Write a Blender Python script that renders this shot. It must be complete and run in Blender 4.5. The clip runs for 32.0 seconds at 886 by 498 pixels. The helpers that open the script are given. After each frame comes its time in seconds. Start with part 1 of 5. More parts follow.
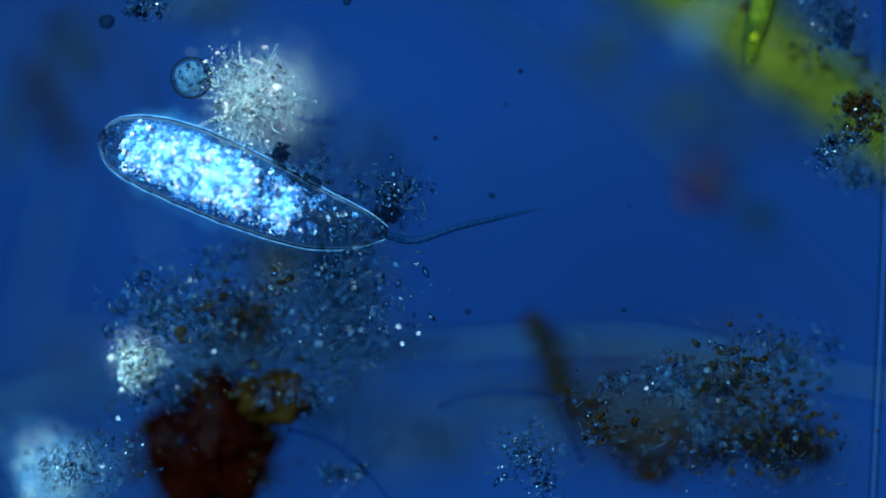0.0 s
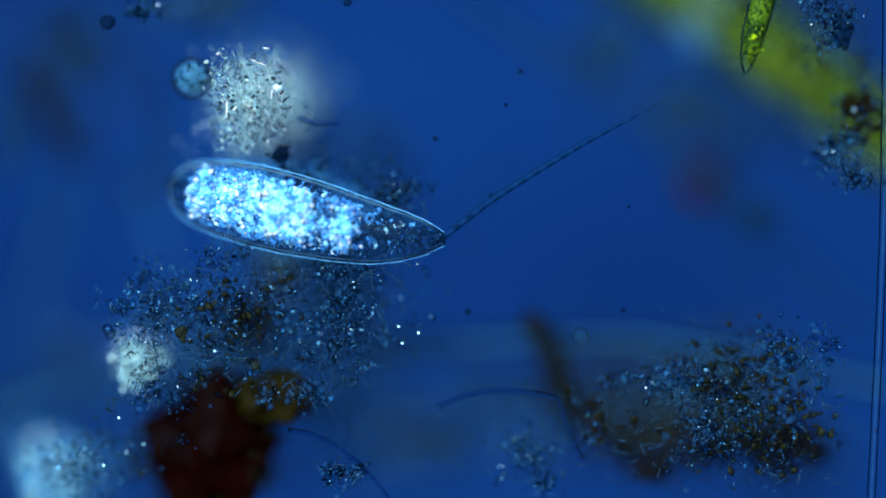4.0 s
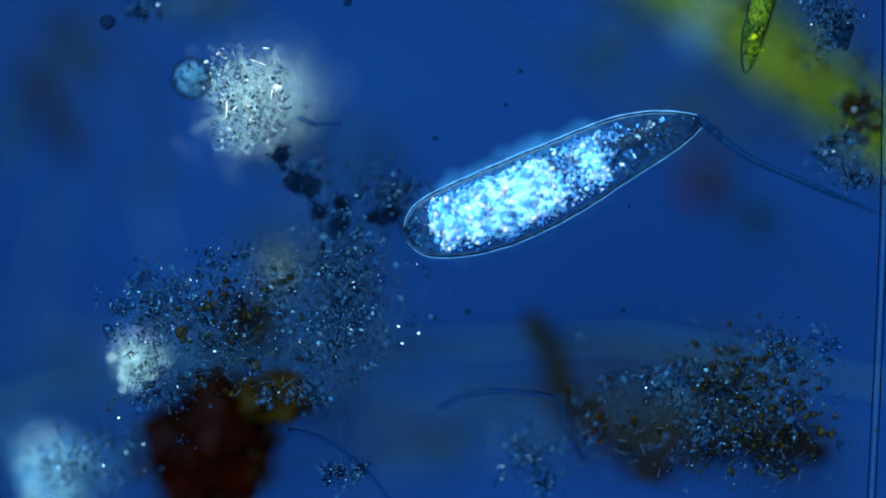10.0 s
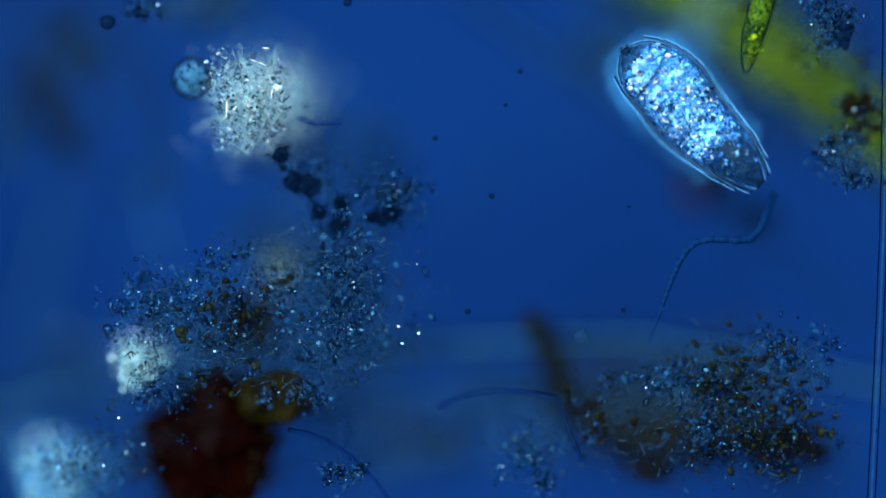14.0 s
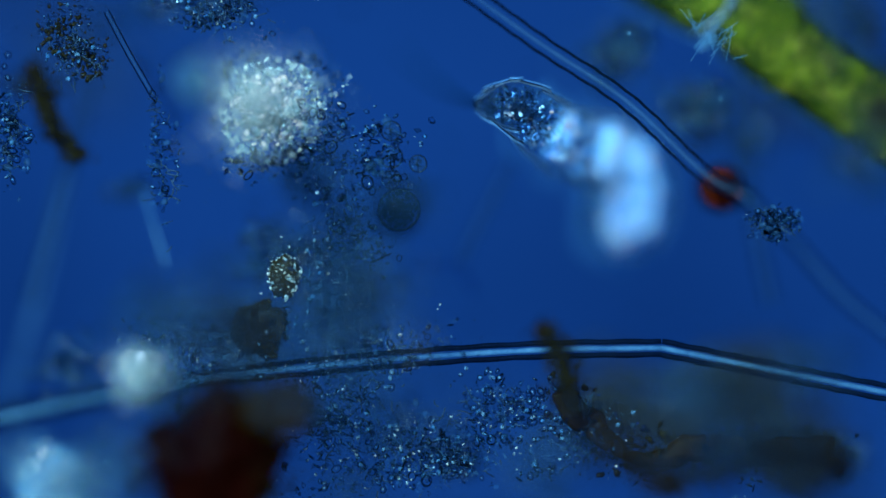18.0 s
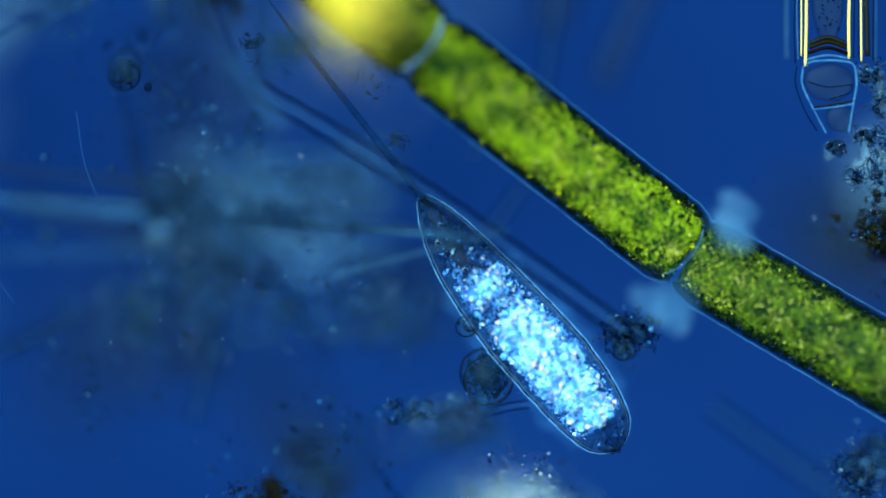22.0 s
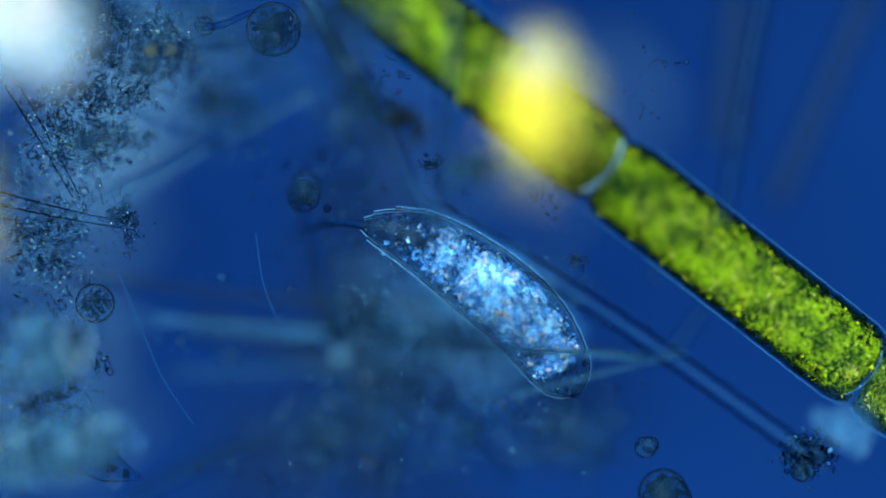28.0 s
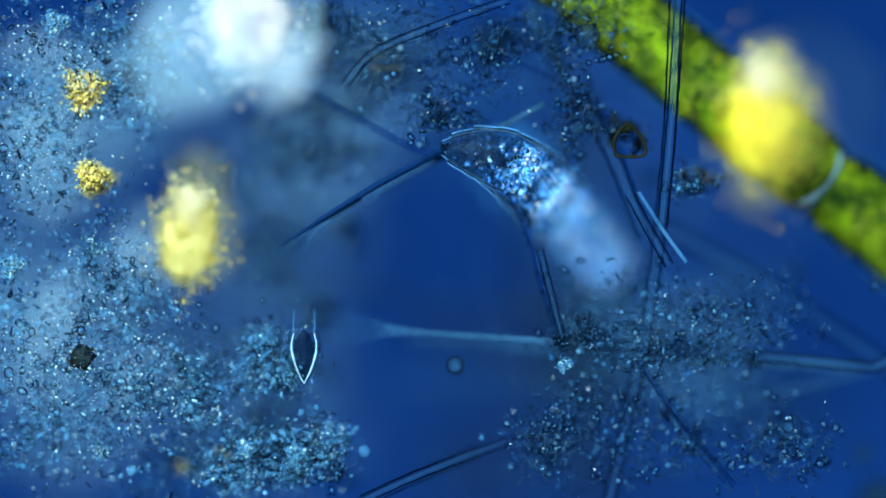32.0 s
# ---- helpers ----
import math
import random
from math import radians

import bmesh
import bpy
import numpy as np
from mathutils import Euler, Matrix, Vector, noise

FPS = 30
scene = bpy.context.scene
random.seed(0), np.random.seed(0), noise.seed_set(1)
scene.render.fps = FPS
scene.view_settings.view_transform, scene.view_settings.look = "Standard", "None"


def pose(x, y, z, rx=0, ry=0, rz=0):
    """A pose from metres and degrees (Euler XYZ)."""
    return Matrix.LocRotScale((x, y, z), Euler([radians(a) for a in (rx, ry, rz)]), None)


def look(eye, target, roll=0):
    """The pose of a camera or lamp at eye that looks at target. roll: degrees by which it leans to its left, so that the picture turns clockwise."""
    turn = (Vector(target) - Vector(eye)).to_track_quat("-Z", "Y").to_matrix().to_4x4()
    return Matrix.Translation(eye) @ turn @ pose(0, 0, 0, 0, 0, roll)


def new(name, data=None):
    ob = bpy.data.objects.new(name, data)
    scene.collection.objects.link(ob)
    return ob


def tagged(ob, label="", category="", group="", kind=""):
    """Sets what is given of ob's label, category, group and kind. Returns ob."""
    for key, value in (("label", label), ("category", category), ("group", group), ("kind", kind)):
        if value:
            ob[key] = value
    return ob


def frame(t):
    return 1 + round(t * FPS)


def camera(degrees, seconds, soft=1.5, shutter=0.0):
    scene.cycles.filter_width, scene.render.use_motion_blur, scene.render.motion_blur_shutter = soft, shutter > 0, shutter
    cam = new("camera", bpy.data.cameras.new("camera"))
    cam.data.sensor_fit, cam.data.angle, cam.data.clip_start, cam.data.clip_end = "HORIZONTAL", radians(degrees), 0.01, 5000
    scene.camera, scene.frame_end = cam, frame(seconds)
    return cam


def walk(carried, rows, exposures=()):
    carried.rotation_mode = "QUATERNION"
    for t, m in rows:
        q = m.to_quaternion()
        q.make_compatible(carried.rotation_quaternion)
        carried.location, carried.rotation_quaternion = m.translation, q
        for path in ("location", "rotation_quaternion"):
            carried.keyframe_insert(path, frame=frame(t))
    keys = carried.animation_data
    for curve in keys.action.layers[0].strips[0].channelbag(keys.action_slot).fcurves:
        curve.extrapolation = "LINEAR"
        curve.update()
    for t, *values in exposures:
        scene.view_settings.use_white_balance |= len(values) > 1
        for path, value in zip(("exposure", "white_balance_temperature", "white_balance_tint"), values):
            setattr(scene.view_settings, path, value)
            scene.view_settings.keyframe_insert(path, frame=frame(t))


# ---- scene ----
# ---- camera: a microscope head over a slide; the stage slides under it, the focus drive lifts it ----
U = 0.002            # metres per grid unit of the stage
LENS = 8.0
DIST = 784 * U / math.tan(radians(LENS / 2))
# seconds: stage shift along x, along y, height of the focal plane, all in grid units
STAGE = (
    (0, 0, 0, -32), (0.5, 0, 0, -26), (1, 0, 0, 0), (2, 0, 0, 14), (3, 0, 0, 0), (6, 0, 0, 14), (7, 0, 0, 10), (8, 0, 0, -8), (9, 0, 0, 0),
    (12, 0, 0, 0), (15, 0, 0, 0), (16.5, 0, 0, -12), (17, 0, 0, -36), (17.5, 6, 4, -130))
STAGE += (
    (18, 17, 12, -300), (18.5, 18, 14, -372), (19, 16, 54, -420), (19.5, 17, 189, -445), (20, 34, 374, -460), (20.5, 98, 480, -478), (21, 200, 575, -480),
    (21.5, 337, 653, -480), (22, 449, 749, -480), (22.5, 538, 861, -480), (23, 617, 931, -480), (23.5, 669, 954, -480), (24, 699, 960, -480), (24.5, 718, 962, -480))
STAGE += (
    (25, 722, 961, -480), (25.5, 725, 961, -480), (27.5, 728, 963, -480), (28, 766, 963, -476), (28.5, 884, 965, -450), (29, 914, 965, -420), (29.5, 926, 965, -378),
    (30, 963, 965, -345), (30.5, 998, 965, -335), (31, 1011, 965, -328), (31.5, 1046, 976, -312), (32, 1160, 983, -300))


def stage(t):
    """Stage shift and focal height at t seconds."""
    ts = [r[0] for r in STAGE]
    return [float(np.interp(t, ts, [r[i] for r in STAGE])) for i in (1, 2, 3)]


def at(t, x, y, dz=0):
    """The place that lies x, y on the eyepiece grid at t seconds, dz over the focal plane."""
    sx, sy, f = stage(t)
    k = 1 - dz * U / DIST
    return Vector(((x - 784) * k - sx, (441 - y) * k + sy, f + dz)) * U


cam = camera(LENS, 32.0, 1.6)
cam.data.dof.use_dof = True
cam.data.dof.focus_distance = DIST
cam.data.dof.aperture_fstop = cam.data.lens * 0.001 / (0.25 * DIST)
walk(cam, [(t, pose(-sx * U, sy * U, DIST + f * U)) for t, sx, sy, f in STAGE])

# ---- light: the lit field of the condenser below, one lamp added above to brighten the grains ----
world = bpy.data.worlds.new("dark_room")
scene.world = world
world.use_nodes = True
world.node_tree.nodes["Background"].inputs[0].default_value = (0.06, 0.2, 0.5, 1)
world.node_tree.nodes["Background"].inputs[1].default_value = 0.25
# Added lamp on the objective's side; a condenser alone lights only from below.
sun = new("added_top_lamp", bpy.data.lights.new("added_top_lamp", "SUN"))
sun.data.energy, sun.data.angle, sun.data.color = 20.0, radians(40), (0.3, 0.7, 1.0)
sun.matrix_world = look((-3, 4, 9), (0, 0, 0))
scene.cycles.transparent_max_bounces = 48


# ---- materials ----
def mat(name, base, second=None, alpha=1.0, rough=0.5, grain=60.0, island=0.0, bump=0.2, glossy=False, third=None, rim=1.33, shine=0.15, ends=(0.35, 0.65), k=0.66):
    base, second, third = [x and [min(1, v * k) for v in x] for x in (base, second or [v * 1.5 for v in base], third)]
    m = bpy.data.materials.new(name)
    m.use_nodes = True
    nt = m.node_tree
    n, link = nt.nodes, nt.links.new
    bsdf, out = n["Principled BSDF"], n["Material Output"]
    bsdf.inputs["Roughness"].default_value, bsdf.inputs["Specular IOR Level"].default_value = rough, shine
    tex = n.new("ShaderNodeTexCoord")
    fine, wide = n.new("ShaderNodeTexNoise"), n.new("ShaderNodeTexNoise")
    fine.inputs["Scale"].default_value, fine.inputs["Detail"].default_value = grain, 6
    wide.inputs["Scale"].default_value, wide.inputs["Detail"].default_value = grain / 7, 3
    link(tex.outputs["Object"], fine.inputs["Vector"])
    link(tex.outputs["Object"], wide.inputs["Vector"])
    ramp = n.new("ShaderNodeValToRGB")
    ramp.color_ramp.elements[0].position, ramp.color_ramp.elements[1].position = ends
    ramp.color_ramp.elements[0].color = (*base, 1)
    ramp.color_ramp.elements[1].color = (*(second or [c * 1.5 for c in base]), 1)
    add = n.new("ShaderNodeMath")
    add.operation = "MULTIPLY_ADD"
    link(wide.outputs["Fac"], add.inputs[0])
    add.inputs[1].default_value = 0.5
    half = n.new("ShaderNodeMath")
    half.operation = "MULTIPLY"
    half.inputs[1].default_value = 0.5
    link(fine.outputs["Fac"], half.inputs[0])
    link(half.outputs[0], add.inputs[2])
    link(add.outputs[0], ramp.inputs["Fac"])
    colour = ramp.outputs["Color"]
    if island:
        geo = n.new("ShaderNodeNewGeometry")
        tint = n.new("ShaderNodeValToRGB")
        tint.color_ramp.elements[0].color = (*base, 1)
        tint.color_ramp.elements[1].color = (*(third or second or base), 1)
        if third and second:
            e = tint.color_ramp.elements.new(0.5)
            e.color = (*second, 1)
        link(geo.outputs["Random Per Island"], tint.inputs["Fac"])
        mix = n.new("ShaderNodeMix")
        mix.data_type = "RGBA"
        mix.inputs["Factor"].default_value = island
        link(colour, mix.inputs[6])
        link(tint.outputs["Color"], mix.inputs[7])
        colour = mix.outputs[2]
    link(colour, bsdf.inputs["Base Color"])
    if bump:
        b = n.new("ShaderNodeBump")
        b.inputs["Strength"].default_value, b.inputs["Distance"].default_value = bump, 0.01
        link(fine.outputs["Fac"], b.inputs["Height"])
        link(b.outputs["Normal"], bsdf.inputs["Normal"])
    shader = bsdf.outputs[0]
    if alpha < 1:
        clear, mixer = n.new("ShaderNodeBsdfTransparent"), n.new("ShaderNodeMixShader")
        mixer.inputs[0].default_value = alpha
        link(clear.outputs[0], mixer.inputs[1])
        link(shader, mixer.inputs[2])
        shader = mixer.outputs[0]
    if glossy:
        gl, mx, fr = n.new("ShaderNodeBsdfGlossy"), n.new("ShaderNodeMixShader"), n.new("ShaderNodeFresnel")
        gl.inputs["Roughness"].default_value = 0.4
        fr.inputs["IOR"].default_value = rim
        link(fr.outputs[0], mx.inputs[0])
        link(shader, mx.inputs[1])
        link(gl.outputs[0], mx.inputs[2])
        shader = mx.outputs[0]
    link(shader, out.inputs["Surface"])
    return m


def glass(name, tint=(0.9, 0.96, 1.0), ior=1.3, rough=0.02, grain=80.0, glint=False):
    m = bpy.data.materials.new(name)
    m.use_nodes = True
    nt = m.node_tree
    n, link = nt.nodes, nt.links.new
    n.remove(n["Principled BSDF"])
    g = n.new("ShaderNodeBsdfGlass" if glint else "ShaderNodeBsdfRefraction")
    g.inputs["Color"].default_value, g.inputs["IOR"].default_value, g.inputs["Roughness"].default_value = (*tint, 1), ior, rough
    tex, noi, b = n.new("ShaderNodeTexCoord"), n.new("ShaderNodeTexNoise"), n.new("ShaderNodeBump")
    noi.inputs["Scale"].default_value = grain
    b.inputs["Strength"].default_value, b.inputs["Distance"].default_value = 0.15, 0.01
    link(tex.outputs["Object"], noi.inputs["Vector"])
    link(noi.outputs["Fac"], b.inputs["Height"])
    link(b.outputs["Normal"], g.inputs["Normal"])
    link(g.outputs[0], n["Material Output"].inputs["Surface"])
    return m


M_WHITE = mat("bright_granules", (0.2, 0.55, 0.8), (0.8, 0.75, 0.7), alpha=0.85, grain=90, island=0.85, third=(1.0, 0.55, 0.48), rough=0.3, shine=0.3, k=1.0)
M_CYAN = mat("cyan_granules", (0.012, 0.1, 0.38), (0.25, 0.58, 1.0), alpha=0.7, grain=90, island=0.8, rough=0.35, shine=0.2, k=1.0)
M_SNOW = mat("snow_white_crystals", (0.8, 0.46, 0.36), (1.0, 0.56, 0.43), grain=60, island=0.5, third=(1.0, 0.46, 0.32), rough=0.3, shine=0.5, k=1.0)
M_DARK = mat("dark_granules", (0.0005, 0.002, 0.006), (0.0015, 0.008, 0.024), alpha=0.55, grain=90, island=0.6, shine=0.02)
M_HULL = mat("pellicle", (0.01, 0.07, 0.2), (0.03, 0.11, 0.26), alpha=0.02, grain=40, glossy=True, bump=0, rim=1.07)
M_RIDGE = mat("pellicle_ridges", (0.002, 0.008, 0.03), (0.02, 0.08, 0.2), alpha=0.5, grain=30, bump=0)
M_FLAG = mat("flagellum_sheath", (0.001, 0.01, 0.04), (0.005, 0.035, 0.1), alpha=0.55, grain=40, shine=0.02)
M_ORGAN = mat("dark_organelle", (0.0005, 0.002, 0.008), (0.002, 0.008, 0.022), alpha=0.55, grain=80)
M_VES = mat("vesicle_wall", (0.02, 0.08, 0.14), (0.06, 0.14, 0.2), alpha=0.05, grain=50, glossy=True, bump=0, rim=1.06)
M_CLEAR = glass("clear_vesicle", ior=1.16)
M_STRAND = glass("clear_strand", tint=(0.75, 0.86, 0.97), ior=1.14)
M_GRIT = glass("clear_grit", ior=1.3)
M_SPARK = glass("glassy_crystal", ior=1.45, glint=True)
M_BROWN = mat("brown_humus", (0.0015, 0.0001, 0.00002), (0.014, 0.0007, 0.00005), grain=25, island=0.3, shine=0.01)
M_OCHRE = mat("ochre_matter", (0.006, 0.0025, 0.0002), (0.026, 0.01, 0.0006), grain=25, island=0.5, shine=0.02)
M_OLIVE = mat("olive_matter", (0.004, 0.0032, 0.0008), (0.03, 0.018, 0.003), alpha=0.7, grain=25, island=0.5, shine=0.05)
M_GREEN = mat("chloroplast_green", (0.006, 0.022, 0.0002), (0.1, 0.125, 0.0006), alpha=0.75, grain=40, island=0.85, third=(0.9, 0.6, 0.001), shine=0.03, k=0.85)
M_DEEPG = mat("deep_green_grains", (0.003, 0.011, 0.0004), (0.05, 0.066, 0.002), alpha=0.75, grain=40, island=0.85, third=(0.4, 0.33, 0.004), shine=0.03, k=0.75)
M_EDGE = mat("dark_green_edge_shading", (0.0006, 0.003, 0.0002), (0.003, 0.01, 0.0005), alpha=0.8, grain=40, island=0.6, shine=0.02, k=0.8)
M_DCORE = mat("deep_green_chloroplast", (0.003, 0.011, 0.0003), (0.12, 0.125, 0.002), grain=90, shine=0.02, ends=(0.44, 0.63), bump=0.7, k=0.75)
M_OHAZE = mat("olive_haze", (0.003, 0.004, 0.0015), (0.02, 0.016, 0.004), alpha=0.4, grain=18, bump=0)
M_GCORE = mat("chloroplast_core", (0.005, 0.018, 0.0002), (0.27, 0.25, 0.001), grain=80, shine=0.02, ends=(0.44, 0.63), bump=0.7, k=0.9)
M_GOLD = mat("golden_granules", (0.8, 0.38, 0.004), (1.0, 0.46, 0.008), grain=40, island=0.8, third=(1.0, 0.5, 0.03), shine=0.02, k=1.0)
M_PALE = mat("pale_granules", (0.16, 0.23, 0.25), (0.45, 0.47, 0.43), alpha=0.6, grain=40, island=0.8, third=(0.9, 0.68, 0.5), shine=0.2, k=0.95)
M_FILM = mat("pale_film", (0.012, 0.05, 0.09), (0.055, 0.12, 0.16), alpha=0.13, grain=18, bump=0)
M_FILMW = mat("white_film", (0.05, 0.18, 0.32), (0.26, 0.46, 0.56), alpha=0.3, grain=24, bump=0)
M_HAZE = mat("bright_haze", (0.1, 0.19, 0.23), (0.4, 0.45, 0.44), alpha=0.36, grain=18, bump=0)
M_VEIL = mat("pale_veil", (0.2, 0.34, 0.44), (0.8, 0.85, 0.8), alpha=0.075, grain=30, bump=0)
M_CLOUD = mat("bright_cloud", (0.35, 0.4, 0.42), (0.95, 0.8, 0.7), alpha=0.035, grain=24, bump=0, k=1.0)
M_GCLOUD = mat("golden_cloud", (0.5, 0.26, 0.02), (0.9, 0.44, 0.06), alpha=0.06, grain=24, bump=0, k=1.0)
M_TWALL = mat("black_tube_wall", (0.0003, 0.001, 0.004), (0.0008, 0.003, 0.01), alpha=0.78, grain=60, shine=0.01)
M_FAINT = mat("faint_pale_rod", (0.012, 0.06, 0.14), (0.08, 0.19, 0.28), alpha=0.12, grain=40)
M_MIST = mat("clear_blue_slime", (0.006, 0.05, 0.16), (0.05, 0.19, 0.38), alpha=0.08, grain=60, island=0.7, bump=0)
M_DIM = mat("dusky_granules", (0.0006, 0.003, 0.01), (0.0018, 0.011, 0.034), alpha=0.34, grain=90, island=0.6, shine=0.02)
M_INK = mat("dark_tube_wall", (0.0004, 0.0015, 0.005), (0.001, 0.004, 0.012), alpha=0.62, grain=60, shine=0.01)
M_GLINT = mat("pale_blue_grains", (0.006, 0.05, 0.16), (0.05, 0.18, 0.34), alpha=0.4, grain=60, island=0.8, third=(0.25, 0.42, 0.5), shine=0.1, k=1.0)
M_HALO = mat("optical_halo", (0.1, 0.3, 0.55), (0.36, 0.6, 0.8), alpha=0.1, grain=40, bump=0, k=1.0)
M_CREAM = mat("cream_granules", (0.45, 0.22, 0.03), (0.95, 0.46, 0.07), alpha=0.85, grain=60, island=0.8, third=(1.0, 0.54, 0.18), shine=0.1, k=1.0)
M_CYTO = mat("glowing_cytoplasm", (0.03, 0.26, 0.66), (0.6, 0.88, 1.0), alpha=0.92, grain=120, bump=0, ends=(0.36, 0.55), k=1.0)
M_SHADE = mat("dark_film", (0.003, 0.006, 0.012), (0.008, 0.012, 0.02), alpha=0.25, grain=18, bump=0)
M_GREY = mat("grey_flakes", (0.002, 0.014, 0.045), (0.024, 0.08, 0.15), alpha=0.25, grain=50, island=0.8)
M_RED = mat("red_cyst_wall", (0.0005, 0.0001, 0.0001), (0.007, 0.0003, 0.0001), grain=60, island=0.35, third=(0.03, 0.002, 0.0001), shine=0.02, rough=0.3, ends=(0.45, 0.7), k=1.0)
M_EMBER = mat("orange_cyst_grains", (0.06, 0.002, 0.0001), (0.4, 0.025, 0.0005), grain=60, island=0.8, third=(0.9, 0.12, 0.001), shine=0.1, k=1.0)
M_LIME = mat("bright_chloroplast_grains", (0.2, 0.18, 0.001), (0.6, 0.43, 0.003), grain=40, island=0.85, third=(1.0, 0.55, 0.14), alpha=0.85, shine=0.1, k=1.0)
M_CROWN = mat("pale_yellow_crystals", (0.8, 0.46, 0.16), (1.0, 0.58, 0.28), alpha=0.7, grain=60, island=0.6, third=(1.0, 0.5, 0.36), shine=0.2, k=1.0)
M_COLLAR = mat("pale_tuft_and_haze", (0.06, 0.18, 0.3), (0.3, 0.46, 0.54), alpha=0.1, grain=24, bump=0)
M_BODYHAZE = mat("body_glow", (0.04, 0.3, 0.6), (0.25, 0.65, 1.0), alpha=0.03, grain=24, bump=0, k=1.0)
M_CELL = mat("bright_clear_cells", (0.02, 0.1, 0.24), (0.08, 0.22, 0.36), alpha=0.26, grain=60, island=0.8, third=(0.3, 0.42, 0.46), shine=0.1, k=1.0)
M_BALLHAZE = mat("bright_ball_haze", (0.3, 0.36, 0.38), (0.9, 0.75, 0.65), alpha=0.06, grain=24, bump=0, k=1.0)
M_BRIGHT = mat("near_ball_haze", (0.4, 0.36, 0.34), (1.0, 0.66, 0.54), alpha=0.06, grain=24, bump=0, k=1.0)
M_WALL = mat("cell_wall", (0.05, 0.1, 0.1), (0.1, 0.15, 0.12), alpha=0.02, grain=30, bump=0)
M_SEPT = mat("septum_white", (0.3, 0.42, 0.45), (0.9, 0.8, 0.75), alpha=0.4, grain=60, k=1.0)
M_FIBRE = mat("grey_fibre", (0.003, 0.008, 0.02), (0.03, 0.06, 0.1), alpha=0.7, grain=40)
M_FIBREP = mat("pale_fibre", (0.02, 0.1, 0.22), (0.14, 0.3, 0.42), alpha=0.27, grain=40)
M_SHEATH = mat("clear_sheath", (0.004, 0.03, 0.1), (0.01, 0.05, 0.14), alpha=0.02, grain=30, bump=0)
M_LUMEN = mat("pale_lumen", (0.015, 0.06, 0.11), (0.06, 0.13, 0.18), alpha=0.1, grain=30, bump=0)
M_THREAD = mat("faint_thread", (0.01, 0.06, 0.14), (0.08, 0.2, 0.3), alpha=0.3, grain=40)


# ---- mesh builders; lengths in grid units ----
def ico(level):
    bm = bmesh.new()
    bmesh.ops.create_icosphere(bm, subdivisions=level, radius=1)
    bm.verts.index_update()
    v = np.array([x.co[:] for x in bm.verts])
    f = np.array([[y.index for y in x.verts] for x in bm.faces])
    bm.free()
    return v, f


ICO = {i: ico(i) for i in (1, 2, 3, 4)}
ICO[0] = (np.array([(1, 0, 0), (-1, 0, 0), (0, 1, 0), (0, -1, 0), (0, 0, 1), (0, 0, -1)], float),
          np.array([(0, 2, 4), (2, 1, 4), (1, 3, 4), (3, 0, 4), (2, 0, 5), (1, 2, 5), (3, 1, 5), (0, 3, 5)]))
rng = np.random.default_rng(7)


def build(name, v, f, smooth=True):
    me = bpy.data.meshes.new(name)
    v, f = np.asarray(v, float) * U, np.asarray(f, int)
    k = f.shape[1]
    me.vertices.add(len(v))
    me.vertices.foreach_set("co", v.ravel())
    me.loops.add(f.size)
    me.loops.foreach_set("vertex_index", f.ravel())
    me.polygons.add(len(f))
    me.polygons.foreach_set("loop_start", np.arange(len(f)) * k)
    me.polygons.foreach_set("use_smooth", np.full(len(f), smooth))
    me.update(calc_edges=True)
    return me


def part(name, mesh, material, parent, label="", kind=""):
    ob = new(name, mesh)
    if not mesh.materials:
        mesh.materials.append(material)
    ob.parent = parent
    return tagged(ob, label, kind=kind)


def grit(name, placed, material, parent):
    """Grains too many and too small to pick apart, as one part."""
    return part(name, build(name, *placed), material, parent, kind="stuff")


def thing(name, place, label, category, group="", kind=""):
    ob = new(name)
    ob.empty_display_size = 0.02
    ob.location = place
    return tagged(ob, label, category, group, kind)


def join(pieces):
    vs, fs, n = [], [], 0
    for v, f in pieces:
        vs.append(v)
        fs.append(np.asarray(f) + n)
        n += len(v)
    return np.concatenate(vs), np.concatenate(fs)


def turns(n):
    q = rng.normal(size=(n, 4))
    q /= np.linalg.norm(q, axis=1)[:, None]
    w, x, y, z = q.T
    return np.stack([1 - 2 * (y * y + z * z), 2 * (x * y - w * z), 2 * (x * z + w * y), 2 * (x * y + w * z), 1 - 2 * (x * x + z * z), 2 * (y * z - w * x),
                     2 * (x * z - w * y), 2 * (y * z + w * x), 1 - 2 * (x * x + y * y)], 1).reshape(n, 3, 3)


def grains(centres, lo, hi, stretch=0.5, level=1):
    """Grains of uneven shape: one rough ball each, pulled out or flattened."""
    v, f = ICO[level]
    n = len(centres)
    s = lo + (hi - lo) * rng.random(n) ** 2.2
    a = 1 + stretch * rng.normal(size=(n, 3))
    a = np.clip(a, 0.35, 2.2) * s[:, None]
    w = v[None] * (1 + 0.18 * rng.normal(size=(n, len(v), 1)))
    w = np.einsum("nij,nvj->nvi", turns(n), w * a[:, None, :]) + np.asarray(centres)[:, None, :]
    return w.reshape(-1, 3), (f[None] + (np.arange(n) * len(v))[:, None, None]).reshape(-1, 3)


